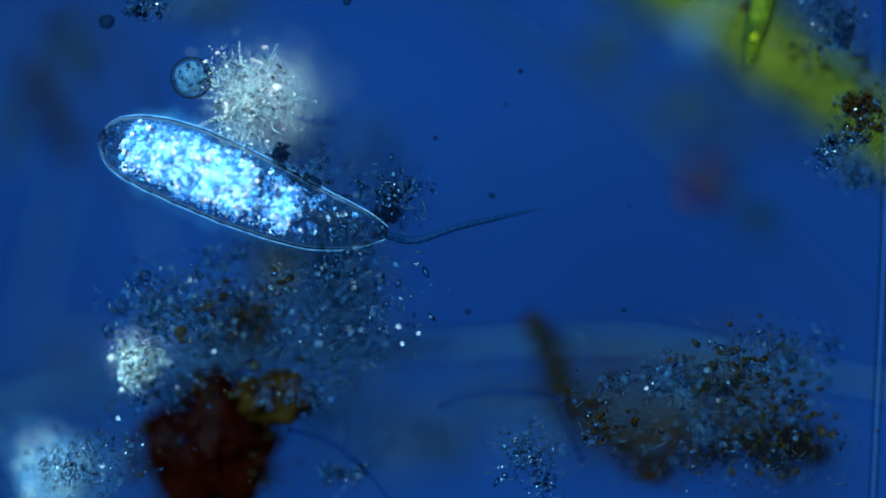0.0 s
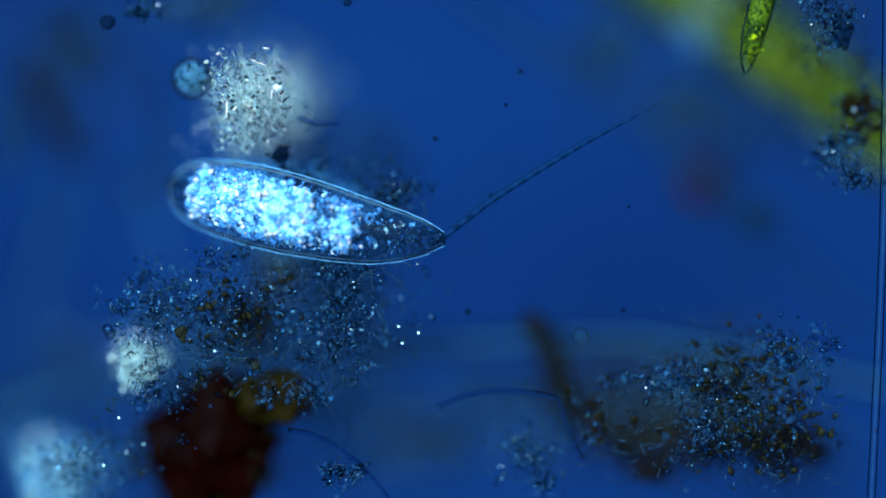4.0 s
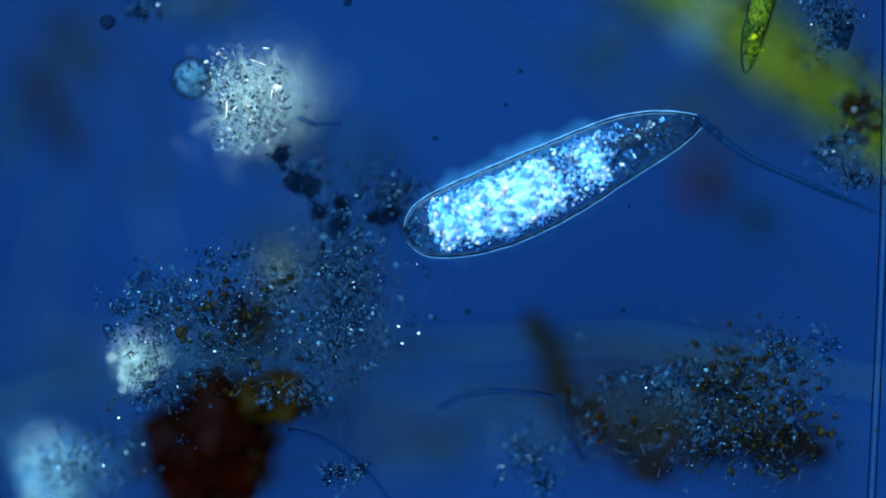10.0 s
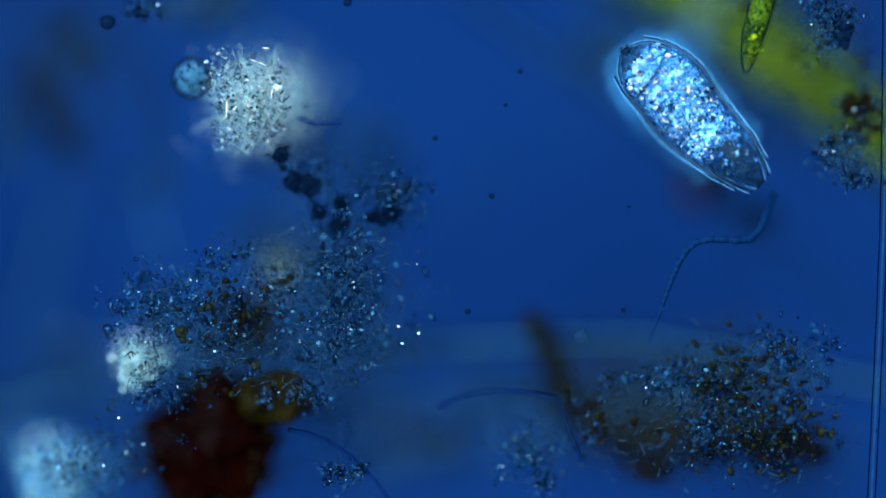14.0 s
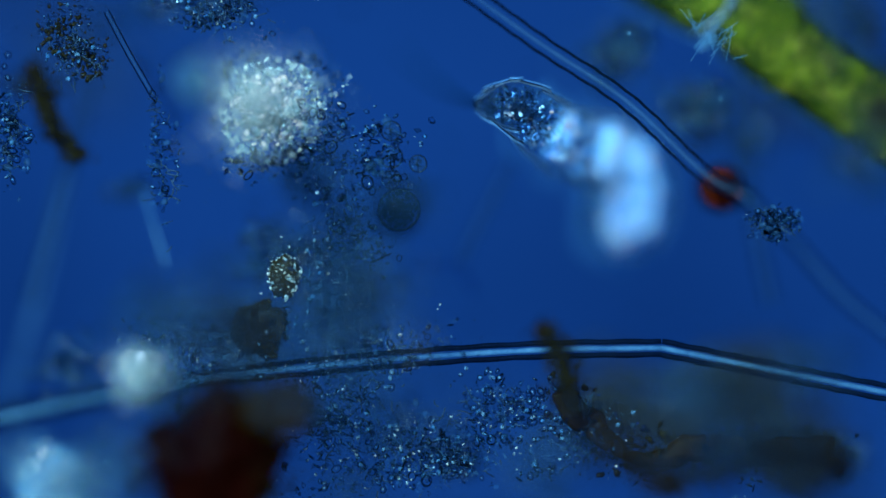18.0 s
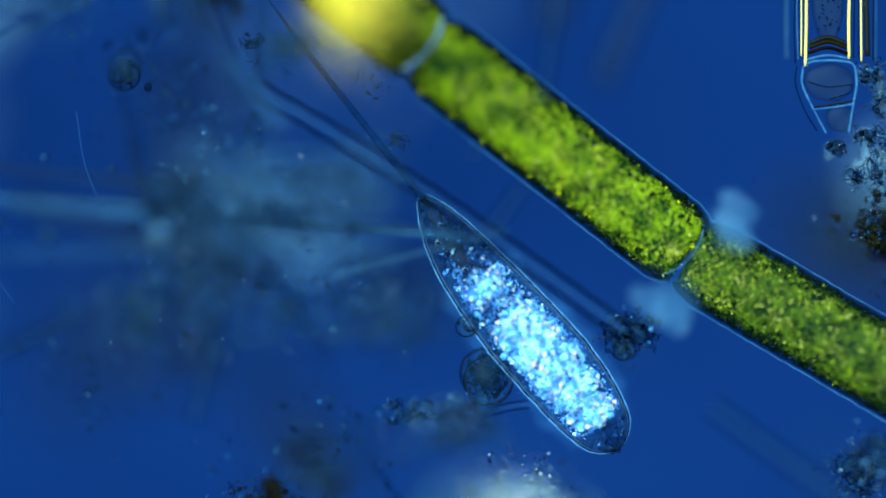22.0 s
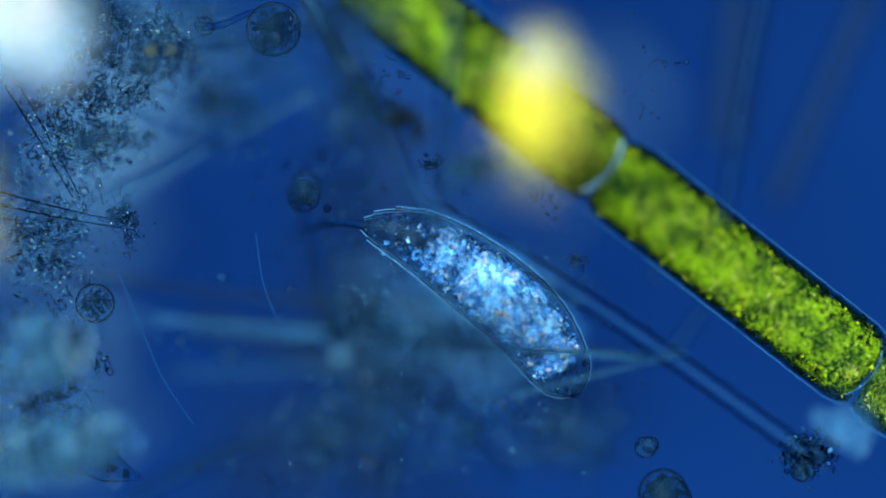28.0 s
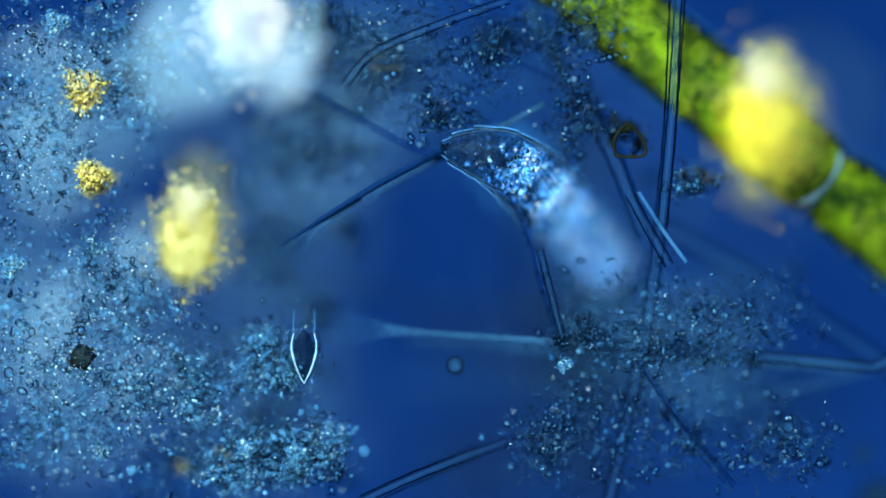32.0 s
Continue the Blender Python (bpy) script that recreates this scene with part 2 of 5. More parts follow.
def rings(centres, lo, hi):
    """Small hoops at all tilts: walls of clear cells and the optics' dark edges of grains."""
    th, ph = np.meshgrid(np.linspace(0, 2 * np.pi, 8, endpoint=False), np.linspace(0, 2 * np.pi, 3, endpoint=False), indexing="ij")
    w = 0.2
    v = np.stack([np.cos(th) * (1 + w * np.cos(ph)), np.sin(th) * (1 + w * np.cos(ph)), w * np.sin(ph)], -1).reshape(-1, 3)
    i, j = np.meshgrid(np.arange(8), np.arange(3), indexing="ij")
    p, q = (i + 1) % 8, (j + 1) % 3
    a, b, c, d = i * 3 + j, p * 3 + j, p * 3 + q, i * 3 + q
    f = np.concatenate([np.stack([a, b, c], -1).reshape(-1, 3), np.stack([a, c, d], -1).reshape(-1, 3)])
    n = len(centres)
    s = lo + (hi - lo) * rng.random(n) ** 2
    k = np.stack([s * rng.uniform(0.6, 1.3, n), s * rng.uniform(0.6, 1.3, n), s], 1)
    x = np.einsum("nij,nvj->nvi", turns(n), v[None] * k[:, None, :]) * (1, 1, 0.5) + np.asarray(centres)[:, None, :]
    return x.reshape(-1, 3), (f[None] + (np.arange(n) * len(v))[:, None, None]).reshape(-1, 3)


def blob(c, radii, rough=0.18, level=3, freq=1.5, seed=0.0):
    v, f = ICO[level]
    k = np.array([1 + rough * (noise.noise(Vector(p) * freq + Vector((seed, seed * 2, 3))) + 0.5 * noise.noise(Vector(p) * freq * 3 + Vector((seed, 1, seed)))) for p in v])
    return v * k[:, None] * np.asarray(radii) + np.asarray(c), f


def curve(points, n):
    """n points along a smooth line through the given ones, at even steps."""
    p = np.asarray(points, float)
    if p.shape[1] == 2:
        p = np.c_[p, np.zeros(len(p))]
    q = np.vstack([2 * p[0] - p[1], p, 2 * p[-1] - p[-2]])
    out = []
    for i in range(1, len(q) - 2):
        for s in np.linspace(0, 1, 24, endpoint=False):
            a, b, c, d = q[i - 1], q[i], q[i + 1], q[i + 2]
            out.append(0.5 * (2 * b + (c - a) * s + (2 * a - 5 * b + 4 * c - d) * s * s + (3 * b - a - 3 * c + d) * s ** 3))
    out.append(p[-1])
    out = np.array(out)
    d = np.r_[0, np.cumsum(np.linalg.norm(np.diff(out, axis=0), axis=1))]
    return np.stack([np.interp(np.linspace(0, d[-1], n), d, out[:, i]) for i in range(3)], 1)


def share(points, n):
    """n points along a smooth line, as many between any two of the given ones: where these lie close, the body is drawn in."""
    p = np.asarray(points, float)
    q = np.vstack([2 * p[0] - p[1], p, 2 * p[-1] - p[-2]])
    out = []
    for u in np.linspace(0, len(p) - 1, n):
        i = min(int(u), len(p) - 2)
        s, (a, b, c, d) = u - i, q[i:i + 4]
        out.append(0.5 * (2 * b + (c - a) * s + (2 * a - 5 * b + 4 * c - d) * s * s + (3 * b - a - 3 * c + d) * s ** 3))
    return np.array(out)


def tube(points, radius, sides=10, flat=1.0, caps=True):
    """A closed tube along points (already even); radius: a number or one for each point."""
    p = np.asarray(points, float)
    r = np.broadcast_to(np.asarray(radius, float), (len(p),))
    t = np.gradient(p, axis=0)
    t /= np.linalg.norm(t, axis=1)[:, None] + 1e-9
    up = np.array([0, 0, 1.0]) if abs(t[:, 2]).max() < 0.9 else np.array([0.31, 0.77, 0.2])
    a = np.cross(t, up)
    a /= np.linalg.norm(a, axis=1)[:, None] + 1e-9
    b = np.cross(a, t)
    th = np.linspace(0, 2 * np.pi, sides, endpoint=False)
    ring = p[:, None] + r[:, None, None] * (np.cos(th)[None, :, None] * a[:, None] + flat * np.sin(th)[None, :, None] * b[:, None])
    v = np.concatenate([ring.reshape(-1, 3), p[:1], p[-1:]])
    n, m = len(p), sides
    i, j = np.meshgrid(np.arange(n - 1), np.arange(m), indexing="ij")
    k = (j + 1) % m
    q0, q1, q2, q3 = i * m + j, i * m + k, (i + 1) * m + k, (i + 1) * m + j
    f = np.concatenate([np.stack([q0, q1, q2], -1).reshape(-1, 3), np.stack([q0, q2, q3], -1).reshape(-1, 3)])
    if not caps:
        return v[:-2], f
    jj = np.arange(m)
    kk = (jj + 1) % m
    f = np.concatenate([f, np.stack([kk, jj, np.full(m, n * m)], 1), np.stack([(n - 1) * m + jj, (n - 1) * m + kk, np.full(m, n * m + 1)], 1)])
    return v, f


def local(points, origin):
    """World places as grid units from origin."""
    return np.array([(p - origin)[:] for p in points]) / U


# ---- the lit field under the slide ----
def lit_field():
    r = 5200
    th = np.linspace(0, 2 * np.pi, 64, endpoint=False)
    rings = [np.c_[np.cos(th) * k, np.sin(th) * k, np.full(64, -1500.0)] for k in (r, r * 0.66, r * 0.33)]
    v = np.concatenate(rings + [np.array([[0, 0, -1500.0]])])
    f = []
    for a in range(2):
        for j in range(64):
            k = (j + 1) % 64
            f += [[a * 64 + j, a * 64 + k, (a + 1) * 64 + k], [a * 64 + j, (a + 1) * 64 + k, (a + 1) * 64 + j]]
    f += [[128 + j, 128 + (j + 1) % 64, 192] for j in range(64)]
    m = bpy.data.materials.new("lit_field")
    m.use_nodes = True
    nt = m.node_tree
    n, link = nt.nodes, nt.links.new
    n.remove(n["Principled BSDF"])
    em, tex, noi, ramp = n.new("ShaderNodeEmission"), n.new("ShaderNodeTexCoord"), n.new("ShaderNodeTexNoise"), n.new("ShaderNodeValToRGB")
    noi.inputs["Scale"].default_value, noi.inputs["Detail"].default_value = 0.7, 3
    ramp.color_ramp.elements[0].position, ramp.color_ramp.elements[1].position = 0.3, 0.7
    ramp.color_ramp.elements[0].color, ramp.color_ramp.elements[1].color = (0.003, 0.031, 0.175, 1), (0.0055, 0.052, 0.275, 1)
    link(tex.outputs["Object"], noi.inputs["Vector"])
    link(noi.outputs["Fac"], ramp.inputs["Fac"])
    link(ramp.outputs["Color"], em.inputs["Color"])
    link(em.outputs[0], n["Material Output"].inputs["Surface"])
    me = build("backdrop", v, np.array(f)[:, ::-1])
    me.materials.append(m)
    tagged(new("backdrop", me), "evenly lit deep blue field of the microscope condenser", "backdrop", kind="structure")


lit_field()


# ---- kinds of things ----
def spread(n, ext, lumps=9, seed=0):
    """n places in an uneven clump of half-extents ext."""
    g = np.random.default_rng(seed)
    c = g.normal(size=(lumps, 3)) * 0.42
    w = g.random(lumps) + 0.25
    pick = g.choice(lumps, n, p=w / w.sum())
    sig = 0.1 + 0.22 * g.random(lumps)
    return (c[pick] + g.normal(size=(n, 3)) * sig[pick][:, None]) * np.asarray(ext, float)


def detritus(place, ext, label, dark=200, clear=60, bright=20, grey=120, rods=20, film=3, shade=0, tint=None, seed=1, size=(1.5, 5.5), lumps=9, name="detritus_clump", haze=None, fine=1.0, depth=-700, pale=0, cells=0, spark=0):
    """A heap of fine grains, flakes and rodlets with pale and dark haze sheets behind them."""
    ob = thing(name, place, label, "detritus", "detritus clumps")
    ext = (ext[0], ext[1], ext[2] * 0.6)
    lo, hi = size[0] * 0.6 * fine, size[1] * 0.72 * fine
    if dark:
        where = spread(int(dark * 1.3), ext, lumps, seed)
        grit("dusky_grit", grains(where, lo, hi, 0.6, 0), M_DIM, ob)
        grit("dark_grit", grains(where[::3] + rng.normal(size=where[::3].shape) * 3, lo * 0.8, hi * 0.7, 0.6, 0), M_DARK, ob)
        grit("slime_grit", grains(where[::2] + rng.normal(size=where[::2].shape) * 7, lo * 1.2, hi * 1.5, 0.6, 0), M_MIST, ob)
        # Dark rings with bright off-centre grains paint the optics' edge contrast.
        where = spread(int(dark * 0.5), ext, lumps, seed) * 1.04
        grit("edge_ring_grit", rings(where, lo * 1.6, hi * 1.7), M_INK, ob)
        grit("bright_centre_grit", grains(where[::2] + (-0.6, 0.6, 0), lo * 0.9, hi * 0.6, 0.3), M_GLINT, ob)
    if clear:
        grit("clear_grit", grains(spread(int(clear * 1.4), ext, lumps, seed), lo * 1.2, hi * 1.25, 0.3, 1), M_GRIT, ob)
    if bright:
        grit("bright_grit", grains(spread(int(bright * 0.6), ext, lumps, seed), lo * 0.7, hi * 0.5), M_WHITE, ob)
    if grey:
        grit("flake_litter", grains(spread(int(grey * 1.3), ext, lumps, seed), lo, hi * 1.5, 0.7), tint or M_GREY, ob)
    if pale:
        where = spread(pale, (ext[0], ext[1], 1), lumps, seed) + np.c_[np.zeros((pale, 2)), rng.normal(size=pale) * 80 - 50]
        grit("pale_grit", grains(where + rng.normal(size=where.shape) * 8, 0.7, 3.6, 0.7, 0), M_FILMW, ob)
        grit("bright_dust", grains(where[::9] + rng.normal(size=where[::9].shape) * 8, 0.5, 2.2, 0.7, 0), M_PALE, ob)
    if cells:
        where = spread(cells, ext, lumps, seed + 2) * 1.1
        grit("large_cell_wall_grit", rings(where, 3.5, 8.5), M_TWALL, ob)
        grit("large_cell_filling", grains(where + (-0.8, 0.8, -1), 1.6, 5, 0.25), M_CELL, ob)
    if spark:
        grit("spark_grit", grains(spread(spark, ext, lumps, seed + 5) * 1.1, 0.7, 2.8, 0.7, 0), M_PALE, ob)
    if rods:
        pieces = []
        for p in spread(int(rods * 1.5), ext, lumps, seed + 1):
            d = rng.normal(size=3) * (1, 1, 0.3)
            d /= np.linalg.norm(d)
            ln = rng.uniform(3, 13)
            pieces.append(tube(curve([p - d * ln, p + rng.normal(size=3) * 2, p + d * ln], 4), rng.uniform(0.6, 1.4), 4))
        grit("rod_litter", join(pieces), M_FIBRE, ob)
    # Translucent sheets that paint the haze round the heap.
    for i in range(film):
        c = spread(film, np.asarray(ext) * 0.8, lumps, seed + 3)[i]
        part("film", build("film", *blob(c + np.array([0, 0, depth]), np.array([0.42, 0.42, 0.2]) * (ext[0], ext[1], max(ext[2], 40)) * (1 if depth > -800 else 1.05), 0.5, 3, 1.6, seed + i)), haze or M_FILM, ob)
    # Dark sheets deep below that paint a dimmer field behind the heap.
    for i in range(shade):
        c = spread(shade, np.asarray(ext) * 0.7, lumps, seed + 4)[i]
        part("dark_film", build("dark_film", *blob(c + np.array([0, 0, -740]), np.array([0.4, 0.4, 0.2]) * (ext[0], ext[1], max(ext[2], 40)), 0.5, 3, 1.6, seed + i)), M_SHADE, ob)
    return ob


def glow_clump(place, r, label, n=900, core=M_WHITE, rim=M_PALE, flat=0.6, size=(3, 9), name="mineral_rosette", category="mineral cluster", solid=0.62):
    """A dense clump of bright grains with looser ones round it."""
    ob = thing(name, place, label, category)
    g = np.random.default_rng(int(abs(place[0]) * 1000) % 9999)
    d = g.normal(size=(n, 3))
    d /= np.linalg.norm(d, axis=1)[:, None]
    k = g.random(n) ** 0.5
    c = d * k[:, None] * r * (1, 1, flat)
    c[:, :2] *= (1 + 0.25 * np.sin(3 * np.arctan2(d[:, 1], d[:, 0]) + 1))[:, None]
    size = (size[0] * 0.55, size[1] * 0.62)
    grit("core_grit", grains(c[: n // 2] * 0.78, *size), core, ob)
    grit("rim_grit", grains(np.concatenate([c, c[::2] * 1.12 + g.normal(size=c[::2].shape) * 4]), *size), rim, ob)
    grit("dark_grit", grains(c[::6] * 1.05 + (0, 0, r * flat * 0.3), 1.2, 3), M_DARK, ob)
    part("body", build("body", *blob((0, 0, -r * flat * 0.3), (r * solid, r * solid, r * flat * 0.6), 0.4)), rim, ob)
    return ob


def drop_cluster(place, rx, ry, label, low, crown, cloud, name, category, n=900, size=(1.4, 4.2), lift=0.5, wide=1.0):
    """A dense upright oval mass: a body, a paler crown at its upper end, and a loose cloud of grains round both."""
    ob = thing(name, place, label, category)
    g = np.random.default_rng(int(rx * 31 + ry))
    d = g.normal(size=(n, 3)) * 0.46
    part("body", build("body", *blob((0, -ry * 0.12, 0), (rx * 0.74, ry * 0.66, rx * 0.3), 0.5, 3, 1.8, rx)), low, ob)
    part("crown", build("crown", *blob((rx * 0.08, ry * lift, 6), (rx * 0.42, ry * 0.3, rx * 0.35), 0.5, 3, 1.8, ry)), crown, ob, "pale bright crown of the mass")
    grit("body_grit", grains(d * (rx, ry * 0.85, rx * 0.5) + (0, -ry * 0.15, 0), *size), low, ob)
    e = g.normal(size=(n // 2, 3)) * (rx * 0.34, ry * 0.22, rx * 0.25) + (rx * 0.08, ry * lift, 8)
    grit("crown_grit", grains(e, *size), crown, ob)
    e = g.normal(size=(n // 3, 3)) * (rx * 0.56, ry * 0.52, rx * 0.3)
    grit("loose_grit", grains(e, 0.8, 2.6), low, ob)
    # Faint sheets that paint the bright haze round the mass.
    for k in range(4):
        c = g.normal(size=3) * (rx * 0.4 * wide, ry * 0.4 * wide, 20) + (0, 0, 60 + 30 * k)
        part("cloud", build("cloud", *blob(c, (rx * 0.8 * wide, ry * 0.75 * wide, 16), 0.5, 3, 1.7, k + rx)), cloud, ob, "faint sheet painting the haze round the mass")
    return ob


def lump(place, radii, material, label, category, name, n=260, size=(3, 9), rough=0.4, seed=0.0, grain=None, freq=1.6):
    """An opaque uneven mass with grains standing out of its skin."""
    ob = thing(name, place, label, category)
    v, f = blob((0, 0, 0), radii, rough, 4, freq, seed)
    part("mass", build("mass", v, f), material, ob)
    if n:
        grit("grit", grains(v[rng.choice(len(v), n)] * rng.uniform(0.95, 1.12, (n, 1)), *size), grain or material, ob)
    return ob


def cyst(place, r, label, n=120, name="cyst", grain=None, flat=0.8, wall=None, glow=False):
    ob = thing(name, place, label, "cyst", "round cysts")
    part("wall", build("wall", *blob((0, 0, 0), (r, r, r * flat), 0.03, 3)), wall or M_VES, ob)
    d = rng.normal(size=(n, 3))
    d /= np.linalg.norm(d, axis=1)[:, None]
    grit("clear_filling", grains(d[: n // 2] * 0.75 * r * rng.random((n // 2, 1)) ** 0.5 * (1, 1, flat), r * 0.04, r * 0.16), M_GRIT, ob)
    grit("filling", grains(np.concatenate([d, -d]) * (rng.random((2 * n, 1)) ** 0.4) * r * 0.9 * (1, 1, flat), r * 0.02 + 0.4, r * 0.09 + 0.6), grain or M_DARK, ob)
    if glow:
        part("jelly", build("jelly", *blob((0, 0, -2), (r * 0.86, r * 0.86, r * flat * 0.7), 0.1, 3)), M_FILMW, ob)
    th = np.linspace(0, 2 * np.pi, 49)
    ring = np.c_[np.cos(th) * r, np.sin(th) * r, np.zeros(49)]
    part("rim", build("rim", *tube(ring, r * 0.05 + 0.7, 6)), M_DARK, ob)
    return ob


def fibre(pts, radius, label, name="fibre", material=None, n=40, core=False, heavy=False, category="fibre", taper=1.0, sides=10, knots=0):
    """A thread along world places; core: a clear tube with dark walls and a pale lumen."""
    o = pts[0].lerp(pts[-1], 0.5)
    ob = thing(name, o, label, category, "fibres and tubes")
    c = curve(local(pts, o), n)
    r = radius * np.linspace(1, taper, n) * (1 + 0.05 * np.sin(np.arange(n) * 1.7))
    if core:
        part("sheath", build("sheath", *tube(c, r, 16)), M_SHEATH, ob)
        part("lumen", build("lumen", *tube(c, r * (0.3 if heavy else 0.32), 8)), M_FIBREP if heavy else M_LUMEN, ob)
        t = np.gradient(c, axis=0)
        s = np.cross(t / np.linalg.norm(t, axis=1)[:, None], (0, 0, 1))
        for k in (-1, 1):
            part("wall", build("wall", *tube(c + s * k * r[:, None] * (0.74 if heavy else 0.95), np.maximum(r * (0.3 if heavy else 0.17), 1.1), 6)), M_TWALL, ob)
    else:
        part("strand", build("strand", *tube(c, r, sides)), material or M_STRAND, ob)
    if knots:
        w = c[rng.integers(0, n, knots)] + rng.normal(size=(knots, 3)) * radius * 1.3
        grit("knotting", grains(w, 1.5, 5), M_DARK, ob)
    return ob


def line(t, *pts):
    return [at(t, *p) for p in pts]


# ---- the lower level of the slide ----
def lower_level():
    ob = glow_clump(at(9, 440, 178, -38), 84, "bright cream-white rosette of mineral grains in clear water", 1050, M_PALE, size=(1.6, 4), solid=0.2)
    th, k = rng.uniform(0, 2 * np.pi, 46), rng.uniform(10, 125, 46)
    nest = np.c_[np.cos(th) * k + 20, np.sin(th) * k, rng.uniform(-480, -280, 46)]
    for m, k in ((M_OLIVE, 1100), (M_FILMW, 900), (M_PALE, 700)):
        grit("deep_grit", grains(nest[rng.integers(0, 46, k)] + rng.normal(size=(k, 3)) * (16, 16, 30), 0.8, 2.8), m, ob)
    a, k = rng.uniform(0, 2 * np.pi, 900), rng.uniform(0, 1, 900) ** 0.5 * 96
    deep = np.c_[np.cos(a) * k + 25, np.sin(a) * k - 5, rng.uniform(-340, -200, 900)]
    grit("deep_snow_grit", grains(deep[:260] * (0.7, 0.7, 1), 1, 4.5), M_SNOW, ob)
    grit("deep_pale_grit", grains(deep, 1, 4), M_PALE, ob)
    grit("deep_cell_grit", rings(deep[::4] * (1.25, 1.25, 1), 3, 7), M_INK, ob)
    for k in range(5):
        p, e = rng.normal(size=3) * (42, 36, 6) + (10, 10, 34), rng.normal(size=3) * (7, 7, 1)
        part("needle_crystal", build("needle_crystal", *tube(np.array([p - e, p, p + e]), [0.6, 1.5, 0.6], 5)), M_SNOW, ob, "bright white needle crystal")
    grit("snow_grit", grains(rng.normal(size=(70, 3)) * (34, 34, 22) + (5, 5, 12), 1, 3), M_SNOW, ob)
    o = ob.location
    d = rng.normal(size=(240, 2))
    c = np.c_[d * 62, rng.uniform(-150, -40, 240)]
    grit("halo_grit", grains(c, 0.9, 2.6), M_PALE, ob)
    a, k = rng.uniform(0, 2 * np.pi, 170), rng.uniform(0, 1, 170) ** 0.5 * 84
    grit("top_cell_grit", rings(np.c_[np.cos(a) * k, np.sin(a) * k, rng.uniform(20, 44, 170)], 2.5, 6.5), M_DIM, ob)
    spikes = []
    for a in rng.uniform(0, 2 * np.pi, 30):
        k = rng.uniform(80, 118)
        e = np.array([np.cos(a), np.sin(a), rng.uniform(-0.5, 0.1)])
        spikes.append(tube(curve([e * 60, e * k * 0.8 + rng.normal(size=3) * 4, e * k], 6), np.linspace(1.0, 0.4, 6), 4))
    grit("spicule", join(spikes), M_PALE, ob)
    part("bright_crystal", build("bright_crystal", *blob((52, 22, 20), (9, 7, 5), 0.3, 2)), M_WHITE, ob)
    cyst(at(17, 338, 138, 0), 35, "round grey-blue granular cyst beside the bright rosette", glow=True)
    # chain of dark granular balls under the rosette
    for x, y, r, dz in ((497, 275, 17, -25), (520, 322, 22, -35), (548, 330, 24, -35), (565, 375, 15, -45), (600, 398, 18, -45), (603, 360, 14, -50), (660, 385, 13, -45), (693, 378, 19, -45)):
        ball = thing("dark_granule_ball", at(9, x, y, dz), "small dark olive granular ball near the bright rosette", "algal ball", "dark balls")
        part("mass", build("mass", *blob((0, 0, 0), (r * 0.9, r * 0.8, r * 0.6), 0.3, 3, 2, x)), M_DARK, ball)
        grit("edge_ring_grit", rings(rng.normal(size=(9, 3)) * r * 0.55, 4, 8), M_INK, ball)
        grit("grit", grains(rng.normal(size=(50, 3)) * r * 0.5, 2, 5), M_DARK, ball)
    detritus(at(17, 620, 500, 0), (120, 130, 24), "sharp blue-grey scatter of ringed cells", 160, 60, 10, 60, 40, 1, cells=110, spark=10, seed=360, lumps=18)
    detritus(at(17, 300, 560, 0), (100, 80, 24), "dark ringed cells at the edge of the heap", 120, 40, 6, 50, 30, 0, cells=50, seed=361, lumps=14)
    detritus(at(17, 1330, 650, 0), (120, 80, 24), "faint ringed cells over the brown heap", 80, 16, 0, 120, 30, 0, 0, M_OLIVE, cells=24, seed=362, lumps=16)
    detritus(at(17, 930, 800, 0), (60, 60, 24), "small dark ringed cells beside the stalk", 70, 20, 2, 20, 20, 0, cells=30, seed=363, lumps=12)
    detritus(at(17, 708, 338, 0), (42, 42, 20), "small flower-shaped clump of dark grains", 110, 30, 4, 40, 14, 0, cells=34, spark=0, seed=3, lumps=14, size=(2, 5))
    detritus(at(17, 560, 300, -10), (90, 60, 30), "loose grey grains below the bright rosette", 90, 30, 8, 60, 16, 1, seed=4)
    # the wide fine-grained heap
    detritus(at(9, 300, 545, 0), (110, 80, 25), "fine dark-grained heap of detritus", 420, 60, 14, 160, 40, 3, cells=40, spark=8, seed=5, lumps=16, size=(1.5, 4.5))
    detritus(at(9, 430, 590, 0), (130, 110, 40), "olive-grey granular heap of detritus", 360, 60, 18, 260, 50, 3, 2, cells=50, spark=8, seed=6, lumps=14, tint=M_OLIVE)
    detritus(at(12, 620, 540, 0), (120, 150, 30), "loose grey-blue scatter of detritus grains", 420, 130, 22, 200, 60, 4, cells=60, spark=12, seed=7, lumps=16, size=(1.5, 5))
    detritus(at(12, 395, 465, 0), (60, 40, 20), "thin scatter of small dark grains", 110, 20, 2, 30, 14, 0, seed=8)
    for x, y in ((705, 578), (741, 590), (712, 608), (625, 500), (183, 824), (210, 740), (380, 622)):
        g = thing("bright_crystal", at(12, x, y, 0), "tiny bright glassy crystal on the slide", "crystal", "tiny crystals")
        part("facets", build("facets", *blob((0, 0, 0), (3, 2.2, 2), 0.35, 1, 2, x), smooth=False), M_WHITE, g)
        part("shell", build("shell", *blob((0, 0, -2), (5, 4, 3), 0.2, 2, 2, y)), M_SPARK, g)
    g = lump(at(12, 321, 587, 0), (11, 10, 6), M_OLIVE, "small olive green speck in the heap", "algal speck", "olive_speck", 20, (1, 3))
    lump(at(17, 372, 790, -105), (104, 108, 50), M_BROWN, "large dark red-brown lump of humus", "humus lump", "humus_lump", 900, (2, 8), 0.45, 2.0)
